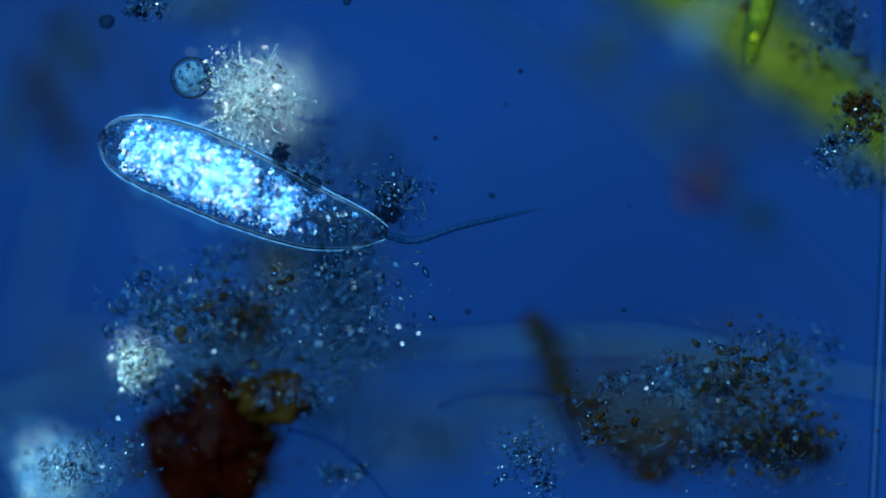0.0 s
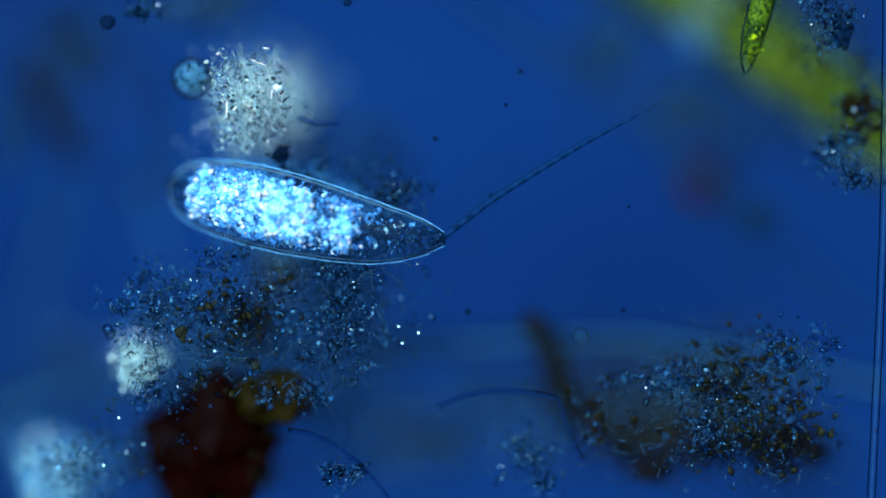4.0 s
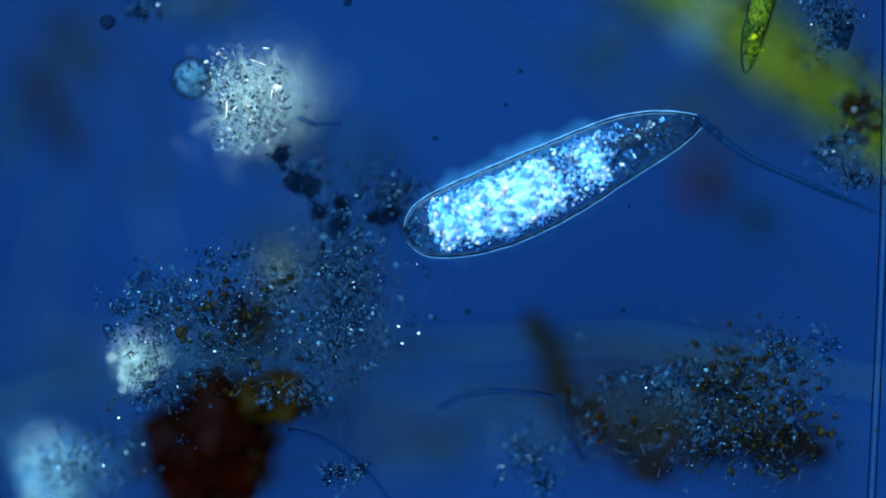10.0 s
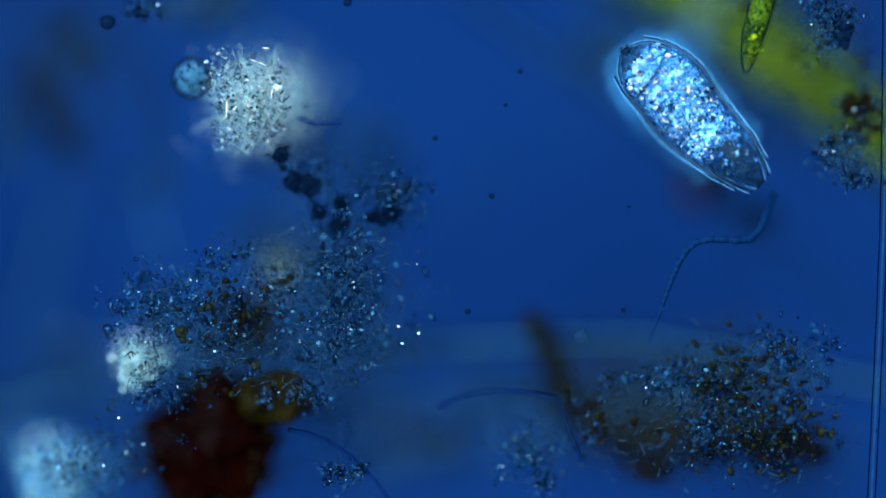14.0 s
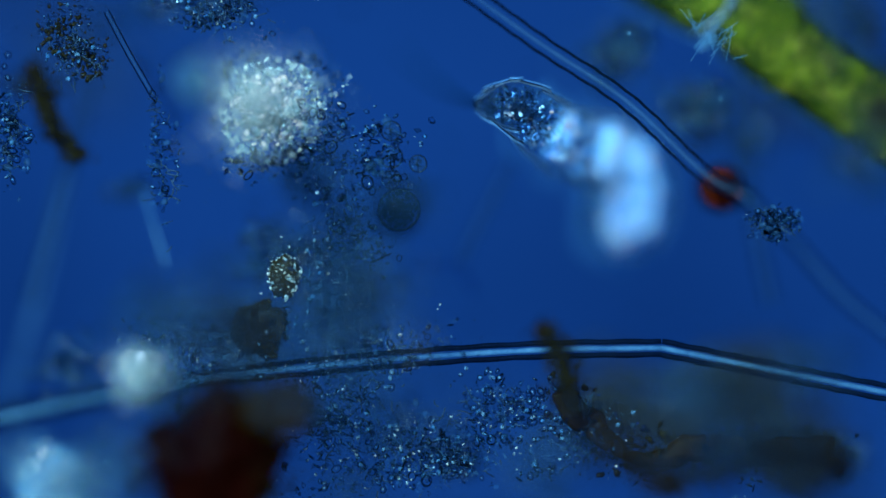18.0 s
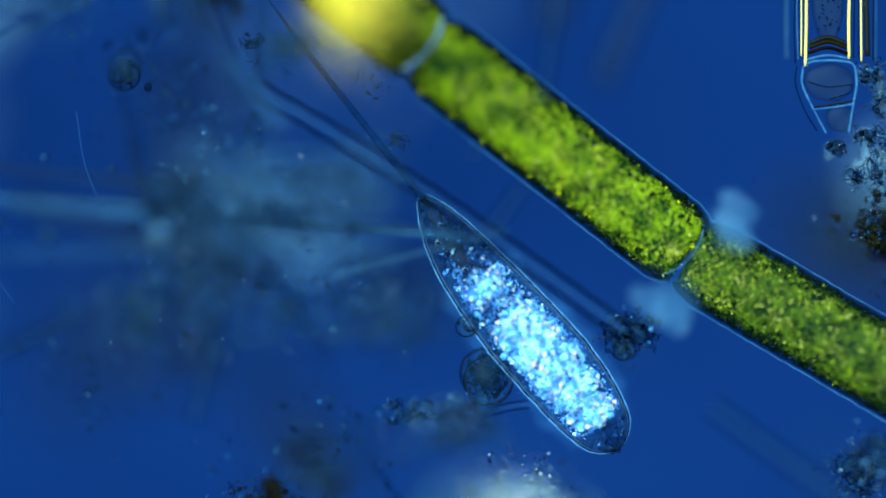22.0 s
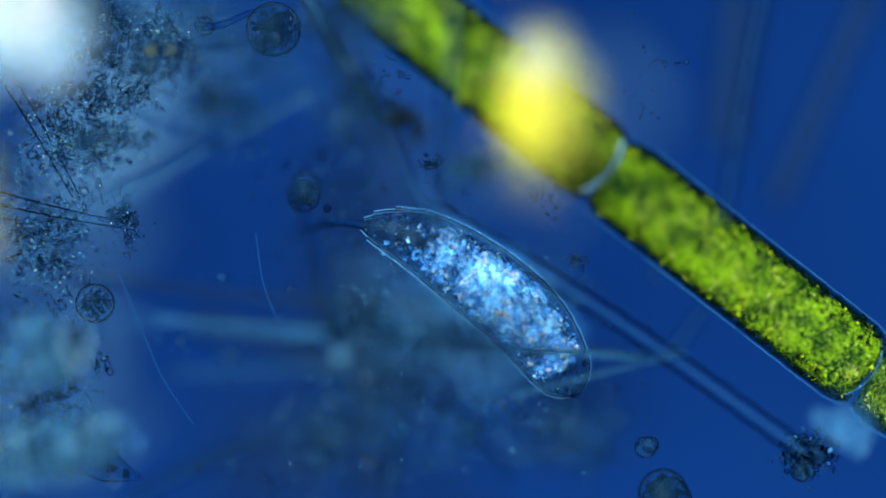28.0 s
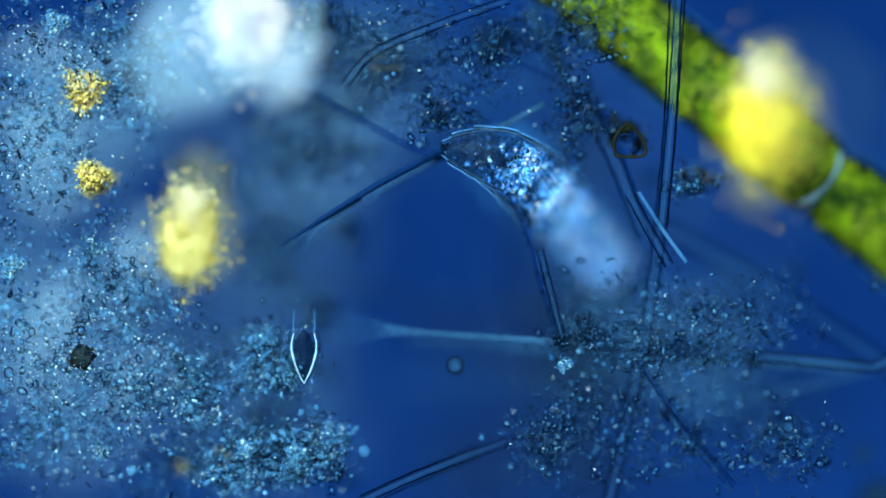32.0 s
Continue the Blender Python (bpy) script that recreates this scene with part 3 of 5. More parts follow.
    fringe = thing("humus_fringe", at(17, 372, 790, -120), "loose olive-brown crumbs round the humus lump", "humus lump")
    a = rng.uniform(0, 2 * np.pi, 900)
    k = rng.normal(118, 22, 900)
    grit("crumb_grit", grains(np.c_[np.cos(a) * k, np.sin(a) * k, rng.normal(size=900) * 40], 1.5, 6), M_OLIVE, fringe)
    lump(at(17, 485, 705, -60), (60, 45, 30), M_OCHRE, "dim ochre fringe of the humus lump", "humus lump", "ochre_lump", 160, (3, 10), 0.5, 4.0)
    detritus(at(17, 440, 580, -50), (60, 50, 20), "dim olive grains behind the heap", 60, 20, 8, 160, 10, 0, 1, M_OCHRE, seed=11)
    glow_clump(at(17, 245, 645, -30), 46, "bright blue-white granular knot beside the heap", 480, M_PALE, M_PALE, 0.5, (3, 7), "bright_knot", "mineral knot")
    glow_clump(at(17, 95, 845, -110), 105, "hazy blue-white drift of grains", 900, M_PALE, M_FILMW, 0.4, (2, 6), "hazy_drift", "detritus")
    detritus(at(17, 150, 820, 0), (110, 70, 30), "pale blue speckled drift of grains", 170, 60, 30, 120, 30, 3, seed=12, lumps=14)
    detritus(at(9, 260, 700, 0), (70, 60, 25), "dark grains round the edge of the humus lump", 170, 40, 8, 50, 20, 1, seed=13)
    detritus(at(9, 540, 690, 0), (60, 50, 25), "dark specks at the side of the humus lump", 110, 30, 6, 60, 14, 1, seed=14)
    detritus(at(12, 605, 840, 0), (36, 30, 18), "small tangled clump of dark grains", 110, 30, 10, 30, 12, 0, seed=15, size=(2, 5))
    fibre(line(9, (510, 760), (560, 772), (610, 800), (650, 835), (690, 885)), 4, "thin blue-grey branching hair", "hair", n=30, taper=0.7)
    fibre(line(16.5, (612, 730), (618, 770), (606, 800)), 2.5, "short side branch of a thin hair", "hair", n=16)
    fibre(line(9, (775, 722), (820, 702), (880, 692), (935, 695), (985, 703)), 4.5, "curved dark blue hair with a pointed end", "hair", n=30, taper=1.0)
    fibre(line(6, (985, 700), (1000, 740), (1030, 815)), 3.5, "thin straight dark hair in clear water", "hair", n=20)
    fibre(line(9, (525, 208), (560, 218), (605, 217)), 4, "short dark hair at the edge of the rosette", "hair", n=18)
    # brown bent stalk and the heap about it
    ob = thing("bent_stalk", at(17, 960, 600, -150), "ochre-brown bent plant stalk with a blunt tip", "plant stalk")
    c = curve(local(line(17, (938, 570, -150), (962, 595, -160), (978, 640, -170), (995, 705, -190)), ob.location), 40)
    part("stalk", build("stalk", *tube(c, np.linspace(9, 15, 40) * (1 + 0.12 * np.sin(np.arange(40) * 0.8)), 14)), M_OLIVE, ob)
    part("tip", build("tip", *blob(c[0], (13, 12, 9), 0.4, 3)), M_OCHRE, ob)
    grit("skin_grit", grains(c[rng.integers(0, 40, 600)] + rng.normal(size=(600, 3)) * 12, 1, 5, 0.8), M_OLIVE, ob)
    grit("dark_grit", grains(c[rng.integers(0, 40, 400)] + rng.normal(size=(400, 3)) * 13, 1, 4, 0.8), M_DARK, ob)
    detritus(at(17, 1370, 795, -90), (90, 50, 30), "dim olive-brown granular mass in the heap", 300, 20, 0, 800, 30, 0, 0, M_OCHRE, seed=290, lumps=12)
    detritus(at(17, 1180, 810, -110), (100, 40, 30), "faint dark drift of fine humus", 300, 20, 0, 500, 30, 0, 0, M_OCHRE, seed=291, lumps=12)
    detritus(at(9, 1290, 730, 0), (170, 120, 40), "wide grey-brown granular heap of detritus", 430, 50, 0, 420, 90, 4, 3, M_OLIVE, cells=36, spark=0, seed=21, lumps=20, haze=M_OHAZE, depth=-850)
    detritus(at(9, 1415, 625, 0), (65, 45, 25), "dark-grained tuft at the edge of the heap", 230, 40, 8, 70, 20, 1, seed=22, lumps=12, size=(1.5, 4.5))
    detritus(at(9, 1190, 680, -20), (100, 40, 25), "dark speckled ridge of the heap", 230, 30, 8, 120, 30, 2, 1, seed=23)
    detritus(at(17, 950, 815, 0), (70, 70, 25), "loose blue-grey grains beside the stalk", 120, 50, 14, 70, 20, 2, seed=24)
    detritus(at(9, 1240, 750, 10), (30, 70, 20), "upright string of bright-edged grains", 110, 50, 18, 40, 12, 0, seed=25, size=(2, 5))
    cyst(at(9, 1028, 596, 10), 14, "tiny clear oval vesicle", 14, "vesicle")
    for t, x, y, r in ((9, 1103, 549, 5), (9, 1212, 638, 6), (9, 870, 347, 6), (9, 828, 552, 6), (9, 770, 245, 5), (13, 895, 186, 4), (9, 1412, 562, 3), (9, 615, 5, 8), (16.5, 921, 127, 5), (9, 190, 40, 15), (12, 1113, 366, 3)):
        g = thing("floating_speck", at(t, x, y, -14 if r > 4 else 0), "tiny dark speck floating in the water", "speck", "specks")
        part("ball", build("ball", *blob((0, 0, 0), (r, r * 0.9, r * 0.8), 0.2, 2, 2, x)), M_DARK, g)
    # green spindle-shaped alga at the upper edge
    ob = thing("spindle_alga", at(7, 1335, 60, 0), "slender green spindle-shaped alga with bright grains", "alga")
    c = curve(local(line(7, (1375, -95), (1362, -40), (1345, 20), (1330, 80), (1320, 130)), ob.location), 30)
    prof = np.interp(np.linspace(0, 1, 30), [0, 0.1, 0.35, 0.65, 0.85, 0.96, 1], [4, 18, 27, 25, 17, 8, 2])
    part("wall", build("wall", *tube(c, prof, 20)), M_WALL, ob)
    part("chloroplast", build("chloroplast", *tube(c[3:26], prof[3:26] * 0.8, 14, 0.6)), M_DCORE, ob)
    part("edge", build("edge", *tube(c + np.c_[prof * 0.93, prof * 0.3, 0 * prof], 1.6, 6)), M_DARK, ob)
    part("edge", build("edge", *tube(c - np.c_[prof * 0.93, prof * 0.3, 0 * prof], 1.6, 6)), M_DARK, ob)
    g = c[rng.integers(4, 27, 150)] + rng.normal(size=(150, 3)) * (8, 6, 6) + (0, 0, 12)
    grit("green_grit", grains(g, 1.2, 4), M_DEEPG, ob)
    grit("bright_grit", grains(c[[8, 12, 15, 18, 21, 23, 26]] + (0, 0, 18), 3, 6, 0.3, 2), M_GREEN, ob)
    # heap at the upper corner and beside it
    detritus(at(9, 1480, 40, 0), (60, 60, 25), "dark speckled heap beside the green alga", 240, 50, 10, 120, 30, 2, 1, seed=31)
    lump(at(9, 1492, 52, 0), (17, 30, 10), M_DARK, "black oval grain in the heap", "mineral grain", "black_grain", 40, (2, 5))
    detritus(at(17, 1478, 255, 0), (55, 55, 25), "bright-speckled clump of grains", 170, 60, 34, 90, 24, 1, seed=32)
    detritus(at(9, 1500, 300, 0), (60, 40, 25), "loose dark grains of a clump", 90, 40, 6, 50, 16, 1, seed=33)
    for k, (x, y, a, c) in enumerate(((1060, 730, 80, 110), (1430, 90, 110, 90), (1530, 140, 60, 120))):
        detritus(at(17, x, y, -60), (a, c, 20), "dim brown haze of fine humus", 30, 10, 0, 60, 6, 9, 0, M_OCHRE, seed=250 + k, haze=M_OHAZE, depth=-850)
    for k, (x, y, a, c) in enumerate(((1180, 770, 130, 80), (1390, 790, 130, 80), (1330, 660, 110, 60), (1040, 760, 70, 90))):
        detritus(at(9, x, y, -30), (a, c, 20), "dark olive-brown bed of humus under the heap", 60, 10, 0, 60, 10, 7, 0, M_OCHRE, seed=340 + k, haze=M_OHAZE, depth=-720)
    detritus(at(17, 1530, 200, -20), (70, 60, 30), "ochre-stained granular heap of detritus", 110, 20, 8, 300, 20, 0, 1, M_OCHRE, seed=34)
    detritus(at(17, 260, 12, 0), (60, 25, 15), "small dark grains at a thread", 90, 30, 6, 40, 12, 0, seed=36)
    fibre(line(9, (1572, -260), (1566, 300), (1560, 500), (1551, 700), (1536, 1000)), 7, "long straight pale glassy thread", "glassy_thread", core=True, n=40)


# ---- the green filament and what lies along it ----
JOINTS = ((-560, -1360, -360), (-135, -1018, -385), (309, -659, -405), (772, -300, -490), (1278, -2, -440), (1800, 372, -430))
FLAT = 0.5           # the cells lie flattened under the cover glass


def on_map(x, y, z):
    return Vector((x - 784, 441 - y, z)) * U


def algal_filament():
    ob = thing("algal_filament", on_map(*JOINTS[3]), "thick green filament of long algal cells", "alga")
    o = ob.location
    for i in range(len(JOINTS) - 1):
        a, b = local([on_map(*JOINTS[i]), on_map(*JOINTS[i + 1])], o)
        n = 44
        s = np.linspace(0, 1, n)
        c = np.linspace(a, b, n)
        sag = (-12 if i == 2 else -8) * np.sin(np.pi * s)
        c[:, 2] += sag
        ends = np.clip(np.minimum(s, 1 - s) / 0.07, 0, 1) ** 0.5
        r = 58 + 16 * ends + rng.normal(size=n) * 0.4
        long = np.linalg.norm(b - a) / 600
        d = (b - a) / np.linalg.norm(b - a)
        side = np.cross(d, (0, 0, 1))
        side /= np.linalg.norm(side)
        up = np.cross(side, d)
        cell = part("cell_wall", build("cell_wall", *tube(c, r, 28, FLAT * 1.05)), M_WALL, ob, "clear cell wall")
        inner = s
        part("chloroplast", build("chloroplast", *tube(np.vstack([c[:1] + (c[1] - c[0]) * 0.3, c[1:-1], c[-1:] - (c[1] - c[0]) * 0.3]), r * 0.9 * (1 + 0.02 * np.sin(inner * 40 + i)), 28, FLAT)), M_GCORE if i < 3 else M_DCORE, cell)
        m, nests = int(3900 * long), int(90 * long)
        pick = rng.integers(0, nests, m)
        u = np.clip(rng.uniform(0, 1, nests)[pick] + rng.normal(size=m) * 0.014 / long, 0.006, 0.994)
        th = rng.uniform(0, 2 * np.pi, nests)[pick] + rng.normal(size=m) * 0.3
        rr = np.interp(u, s, r) * rng.uniform(0.84, 0.97, m)
        g = a + (b - a) * u[:, None] + np.interp(u, s, sag)[:, None] * (0, 0, 1) + side * (np.cos(th) * rr)[:, None] + up * (np.sin(th) * rr * FLAT)[:, None]
        grit("green_grit", grains(g, 0.8, 3.8, 0.8, 0), M_GREEN if i < 3 else M_DEEPG, cell)
        # Dark grains crowd the flanks, painting the shading towards the cell's edges.
        m = int(4200 * long)
        u, th = rng.uniform(0.006, 0.994, m), rng.normal(size=m) * 0.46 + np.pi * rng.integers(0, 2, m)
        th[::4] = rng.uniform(0, 2 * np.pi, len(th[::4]))
        rr = np.interp(u, s, r) * rng.uniform(0.92, 1.0, m)
        g = a + (b - a) * u[:, None] + np.interp(u, s, sag)[:, None] * (0, 0, 1) + side * (np.cos(th) * rr)[:, None] + up * (np.sin(th) * rr * FLAT)[:, None]
        grit("dark_grit", grains(g, 1, 3.6, 0.9, 0), M_EDGE, cell)
        m = int((2000 if i < 3 else 2100) * long)
        nests = np.c_[rng.uniform(0.03, 0.97, 60), rng.uniform(-0.75, 0.75, 60)]
        at_nest = nests[rng.integers(0, 60, m)] + rng.normal(size=(m, 2)) * (0.022 / long, 0.14)
        at_nest[::3] = np.c_[rng.uniform(0.03, 0.97, len(at_nest[::3])), rng.uniform(-0.8, 0.8, len(at_nest[::3]))]
        if i == 2:
            at_nest[::12] = (0.945, 0.25) + rng.normal(size=(len(at_nest[::12]), 2)) * (0.012, 0.1)
        u, w = np.clip(at_nest[:, 0], 0.03, 0.97), np.clip(at_nest[:, 1], -0.8, 0.8)
        g = a + (b - a) * u[:, None] + np.interp(u, s, sag)[:, None] * (0, 0, 1) + side * (w * 70)[:, None] + up * (np.sqrt(1 - w * w) * 72 * FLAT)[:, None]
        grit("golden_grit", grains(g, 0.5, 1.9, 0.7, 0), M_LIME, cell)
        for k in (-1, 1):
            part("wall_edge", build("wall_edge", *tube(c + side * (k * r * 1.0)[:, None], 3.2, 8)), M_DARK, cell, "dark edge of the cell wall")
            part("wall_rim", build("wall_rim", *tube(c + side * (k * r * 1.0 + k * 7)[:, None], 1.6, 6)), M_THREAD, cell, "bright rim of the cell wall")
        # curved cross wall at the cell's end
        th = np.linspace(-1, 1, 25)
        ring = b + side * (th * 58)[:, None] - d * ((th ** 2) * 16)[:, None] + up * (64 * FLAT * np.sqrt(1 - 0.9 * th ** 2))[:, None]
        part("septum", build("septum", *tube(ring, 1.0 + (2.2 if i in (1, 3) else 1.0) * np.abs(th), 8)), M_SEPT if i in (1, 3) else M_FIBREP, ob, "pale curved cross wall")
        if i in (2, 3):
            for k in (-1, 1):
                q = b + side * k * (88 if i == 2 else 76) + d * 6 + up * 110
                v, f = join([blob(rng.normal(size=3) * 0.45, (0.75, 0.6, 0.6), 0.3, 3, 2.0, i + k + h) for h in range(4)])
                v = v[:, :1] * d * (56 if i == 2 else 16) + v[:, 1:2] * side * (38 if i == 2 else 22) + v[:, 2:] * up * 20
                part("collar", build("collar", q + v, f), M_COLLAR, ob, "pale blue-white tuft at the joint")
                hairs = []
                for h in range(26):
                    w = q + d * rng.normal() * 20 - side * k * rng.uniform(0, 30) + up * rng.uniform(10, 50)
                    e = side * rng.normal() * 22 + d * rng.normal() * 14
                    hairs.append(tube(curve([w - e, w + rng.normal(size=3) * 2, w + e], 5), 0.8, 4))
                grit("fibril_litter", join(hairs), M_FIBREP, ob)


algal_filament()


def filament_level():
    # red cyst strung on a clear tube
    ob = thing("red_cyst", at(20, 1300, 695, 22), "small glossy red-orange round cyst beside a clear tube", "cyst")
    part("wall", build("wall", *blob((0, 0, 0), (40, 40, 34), 0.06, 3)), M_RED, ob)
    grit("grit", grains(ICO[3][0][rng.integers(0, 162, 260)] * (38, 38, 33), 2, 6), M_RED, ob)
    a = rng.uniform(0, 2 * np.pi, 22)
    k = rng.uniform(22, 38, 22)
    grit("ember_grit", grains(np.c_[np.cos(a) * k, np.sin(a) * k, 34 * np.sqrt(1 - (k / 42) ** 2)], 1.2, 3.6, 0.7), M_EMBER, ob)
    part("rim", build("rim", *tube(np.c_[np.cos(np.linspace(0, 6.2832, 41)) * 40, np.sin(np.linspace(0, 6.2832, 41)) * 40, np.zeros(41)], 2.5, 6)), M_DARK, ob)
    fibre(line(18, (820, -20, -30), (960, 80, -20), (1110, 180, 0), (1250, 310, 40), (1330, 350, 120)), 15, "clear hollow tube sloping to the red cyst", "clear_tube", core=True, n=50)
    fibre(line(19, (1290, 360, 10), (1400, 460, 0), (1500, 570, 0), (1600, 650, 0)), 13, "clear hollow tube sloping away from the red cyst", "clear_tube", core=True, n=40)
    fibre(line(20, (1325, 60, 60), (1330, 300, 30), (1340, 600, 0), (1360, 760, 0), (1390, 900, 0)), 12, "upright clear hollow tube crossing the filament", "clear_tube", core=True, n=50)
    fibre(line(18, (-60, 745, -250), (200, 700, -130), (440, 662, -30), (700, 636, 0), (950, 620, 0), (1170, 616, 0)), 16, "long clear hollow tube with dark walls", "clear_tube", core=True, heavy=True, n=60)
    fibre(line(18, (1170, 616, 0), (1300, 642, 0), (1568, 695, 0), (1800, 740, 0)), 16, "clear hollow tube bending away at a joint", "clear_tube", core=True, heavy=True, n=40)
    fibre(line(19, (-80, 800, 0), (150, 752, 0), (300, 728, -20), (520, 690, -70)), 17, "clear hollow tube with thick dark walls", "clear_tube", core=True, heavy=True, n=50)
    # pieces beside the filament
    detritus(at(20, 1110, 450, 0), (62, 70, 20), "clump of dark and clear grains under the filament", 220, 90, 18, 90, 30, 2, cells=50, spark=20, seed=41, size=(2, 6))
    detritus(at(20, 1265, 560, 0), (60, 60, 20), "ochre-spotted clump of grains by the clear tube", 200, 120, 12, 200, 20, 1, 0, M_OLIVE, cells=40, spark=20, seed=42, size=(1.5, 5.5))
    detritus(at(20, 1350, 600, 0), (60, 90, 20), "loose dark grains along the clear tube", 130, 40, 8, 60, 20, 1, cells=30, spark=8, seed=43)
    detritus(at(18, 1370, 395, 0), (50, 36, 20), "small dark tangled tuft on the tube", 190, 50, 6, 60, 30, 1, seed=44)
    detritus(at(20, 700, 210, 0), (60, 50, 20), "loose clump of clear and dark balls", 60, 30, 2, 40, 8, 1, seed=45, size=(3, 9))
    cyst(at(20, 690, 243, 0), 19, "small clear ball with a dark ring", 20, "vesicle")
    cyst(at(20, 450, 300, -25), 42, "dark round cyst with grainy filling", 90)
    cyst(at(23, 388, 315, 0), 27, "dark round cyst with a pale halo", 160)
    part("stalked_grain", build("stalked_grain", *blob((42, -22, 0), (8, 8, 6), 0.2, 2)), M_DARK, bpy.data.objects["cyst.002"])
    cyst(at(25, 124, 535, 0), 33, "clear granular round cyst on a thin stalk", 120)
    fibre(line(25, (115, 565), (100, 595), (125, 625)), 1.5, "fine stalk of a small cyst", "hair", n=14)
    cyst(at(25, 440, 50, 0), 46, "large pale granular round cyst", 200)
    fibre(line(25, (318, 45), (350, 42), (400, 20), (440, 10)), 7, "dark thread with a club-shaped end", "hair", n=20, taper=0.6)
    cyst(at(25, 318, 45, 0), 16, "small dark club-shaped end of a thread", 20, "vesicle")
    cyst(at(25, 1130, 872, -20), 42, "dark speckled round cyst", 140)
    cyst(at(28, 1142, 792, 0), 18, "small clear drop of water-blue jelly", 12, "vesicle")
    for x, y, r in ((420, 198, 12), (585, 400, 14)):
        cyst(at(20 if x == 420 else 21, x, y, -8), r, "tiny pale clear vesicle", 8, "vesicle")
    detritus(at(23, 872, 432, 0), (24, 18, 8), "tiny dark bristly speck in water", 30, 6, 0, 10, 16, 0, seed=46, size=(1, 3))
    detritus(at(23, 610, 262, 0), (26, 12, 8), "tiny dark chain of specks", 26, 6, 0, 8, 8, 0, seed=47, size=(1.5, 4))
    detritus(at(23, 1270, 780, 0), (55, 45, 18), "clump of clear and dark balls under the filament", 70, 50, 2, 40, 10, 1, seed=48, size=(3, 9))
    cyst(at(23, 1268, 802, 0), 17, "clear ball with a dark ring in a clump", 24, "vesicle")
    # the forked stalk
    fibre(line(20, (925, 640, -30), (880, 730, 0), (828, 832, 0)), 7, "pale forked glassy stalk", "forked_stalk", core=True, n=24)
    fibre(line(20, (828, 832, 0), (770, 832, 0), (720, 830, 0)), 4.5, "side arm of the forked stalk", "forked_stalk", n=18)
    fibre(line(20, (828, 832, 0), (860, 880, 0)), 5, "lower arm of the forked stalk", "forked_stalk", n=12)
    # straight pale rods
    fibre(line(20, (172, 500, 0), (120, 690, 0), (60, 900, 0)), 11, "straight pale glassy rod with a square end", "glassy_rod", core=True, n=30)
    fibre(line(19, (110, 340, -120), (60, 560, -120), (0, 770, -120)), 12, "blurred straight pale glassy rod", "glassy_rod", material=M_FAINT, n=30)
    fibre(line(19, (247, 372, 0), (265, 440, 0), (288, 515, 0)), 3, "thin pale straight glassy needle", "needle", material=M_FIBREP, n=16)
    for k, (x, y, a, c) in enumerate(((700, 800, 110, 60), (580, 640, 110, 80), (640, 560, 90, 50), (800, 860, 70, 40), (120, 700, 80, 60), (1480, 850, 60, 40), (380, 40, 80, 36), (1110, 120, 44, 50), (1230, 235, 60, 40))):
        detritus(at(19, x, y, 0), (a, c, 14), "sparkling bed of clear and dark grains", 200, 140, 22, 80, 30, 0, cells=45, spark=16, seed=180 + k, lumps=16, fine=0.9, pale=80)
    fibre(line(18, (188, 20, 0), (225, 90, 0), (268, 165, 0)), 5, "dark-edged straight glassy needle among grains", "needle", core=True, n=16)
    # Few grains; the dark sheets under them paint the field dimmer here.
    for k, (t, x, y, a, c) in enumerate(((20, 130, 430, 190, 120), (20, 250, 130, 200, 110), (22, 200, 600, 220, 160), (22, 300, 250, 160, 120), (25, 560, 640, 220, 140), (25, 520, 300, 120, 120))):
        detritus(at(t, x, y, -60), (a, c, 18), "dim dark drift over sheets that dim the field", 50, 10, 0, 20, 8, 0, 4, seed=320 + k, lumps=10, size=(2, 8))
    # rags and heaps at the upper side
    for t, pts, r in ((18, ((55, 120, -110), (80, 180, -100), (95, 230, -90), (140, 280, -80)), 15), (18, ((995, 690, 0), (1010, 720, 0), (1040, 750, 0), (1140, 815, 0), (1270, 790, 0), (1470, 800, 0)), 34)):
        ob = thing("plant_rag", at(t, *pts[0]), "dark olive-brown ragged plant shred", "plant shred")
        c = curve(local(line(t, *pts), ob.location), 40)
        part("shred", build("shred", *tube(c + rng.normal(size=(40, 3)) * 3, r * (0.55 + 0.2 * np.sin(np.arange(40) * 0.37)), 14, 0.5)), M_OCHRE, ob)
        grit("grit", grains(c[rng.integers(0, 40, 900)] + rng.normal(size=(900, 3)) * r * 0.62, 1, 5.5, 0.8), M_OLIVE, ob)
        grit("dark_grit", grains(c[rng.integers(0, 40, 500)] + rng.normal(size=(500, 3)) * r * 0.7, 1, 4, 0.8), M_DARK, ob)
    detritus(at(18, 130, 80, 0), (60, 60, 20), "olive-grey tuft of fine grains", 260, 60, 6, 300, 40, 1, 1, M_OLIVE, cells=40, spark=0, seed=51, fine=0.75)
    detritus(at(18, 20, 220, 0), (40, 90, 20), "dark mesh of fine grains", 160, 40, 4, 60, 30, 0, cells=50, spark=0, seed=52)
    detritus(at(18, 380, 20, 0), (90, 40, 20), "clear-grained heap at the upper side", 150, 70, 18, 80, 24, 1, cells=50, spark=20, seed=53)
    detritus(at(18, 290, 260, 0), (30, 120, 15), "string of dark grains along a bent thread", 110, 30, 2, 30, 24, 0, seed=54)
    fibre(line(19, (235, 130, 0), (300, 240, 0), (290, 320, 0), (240, 365, 0)), 3.5, "bent dark thread with grains", "hair", n=24, knots=40)
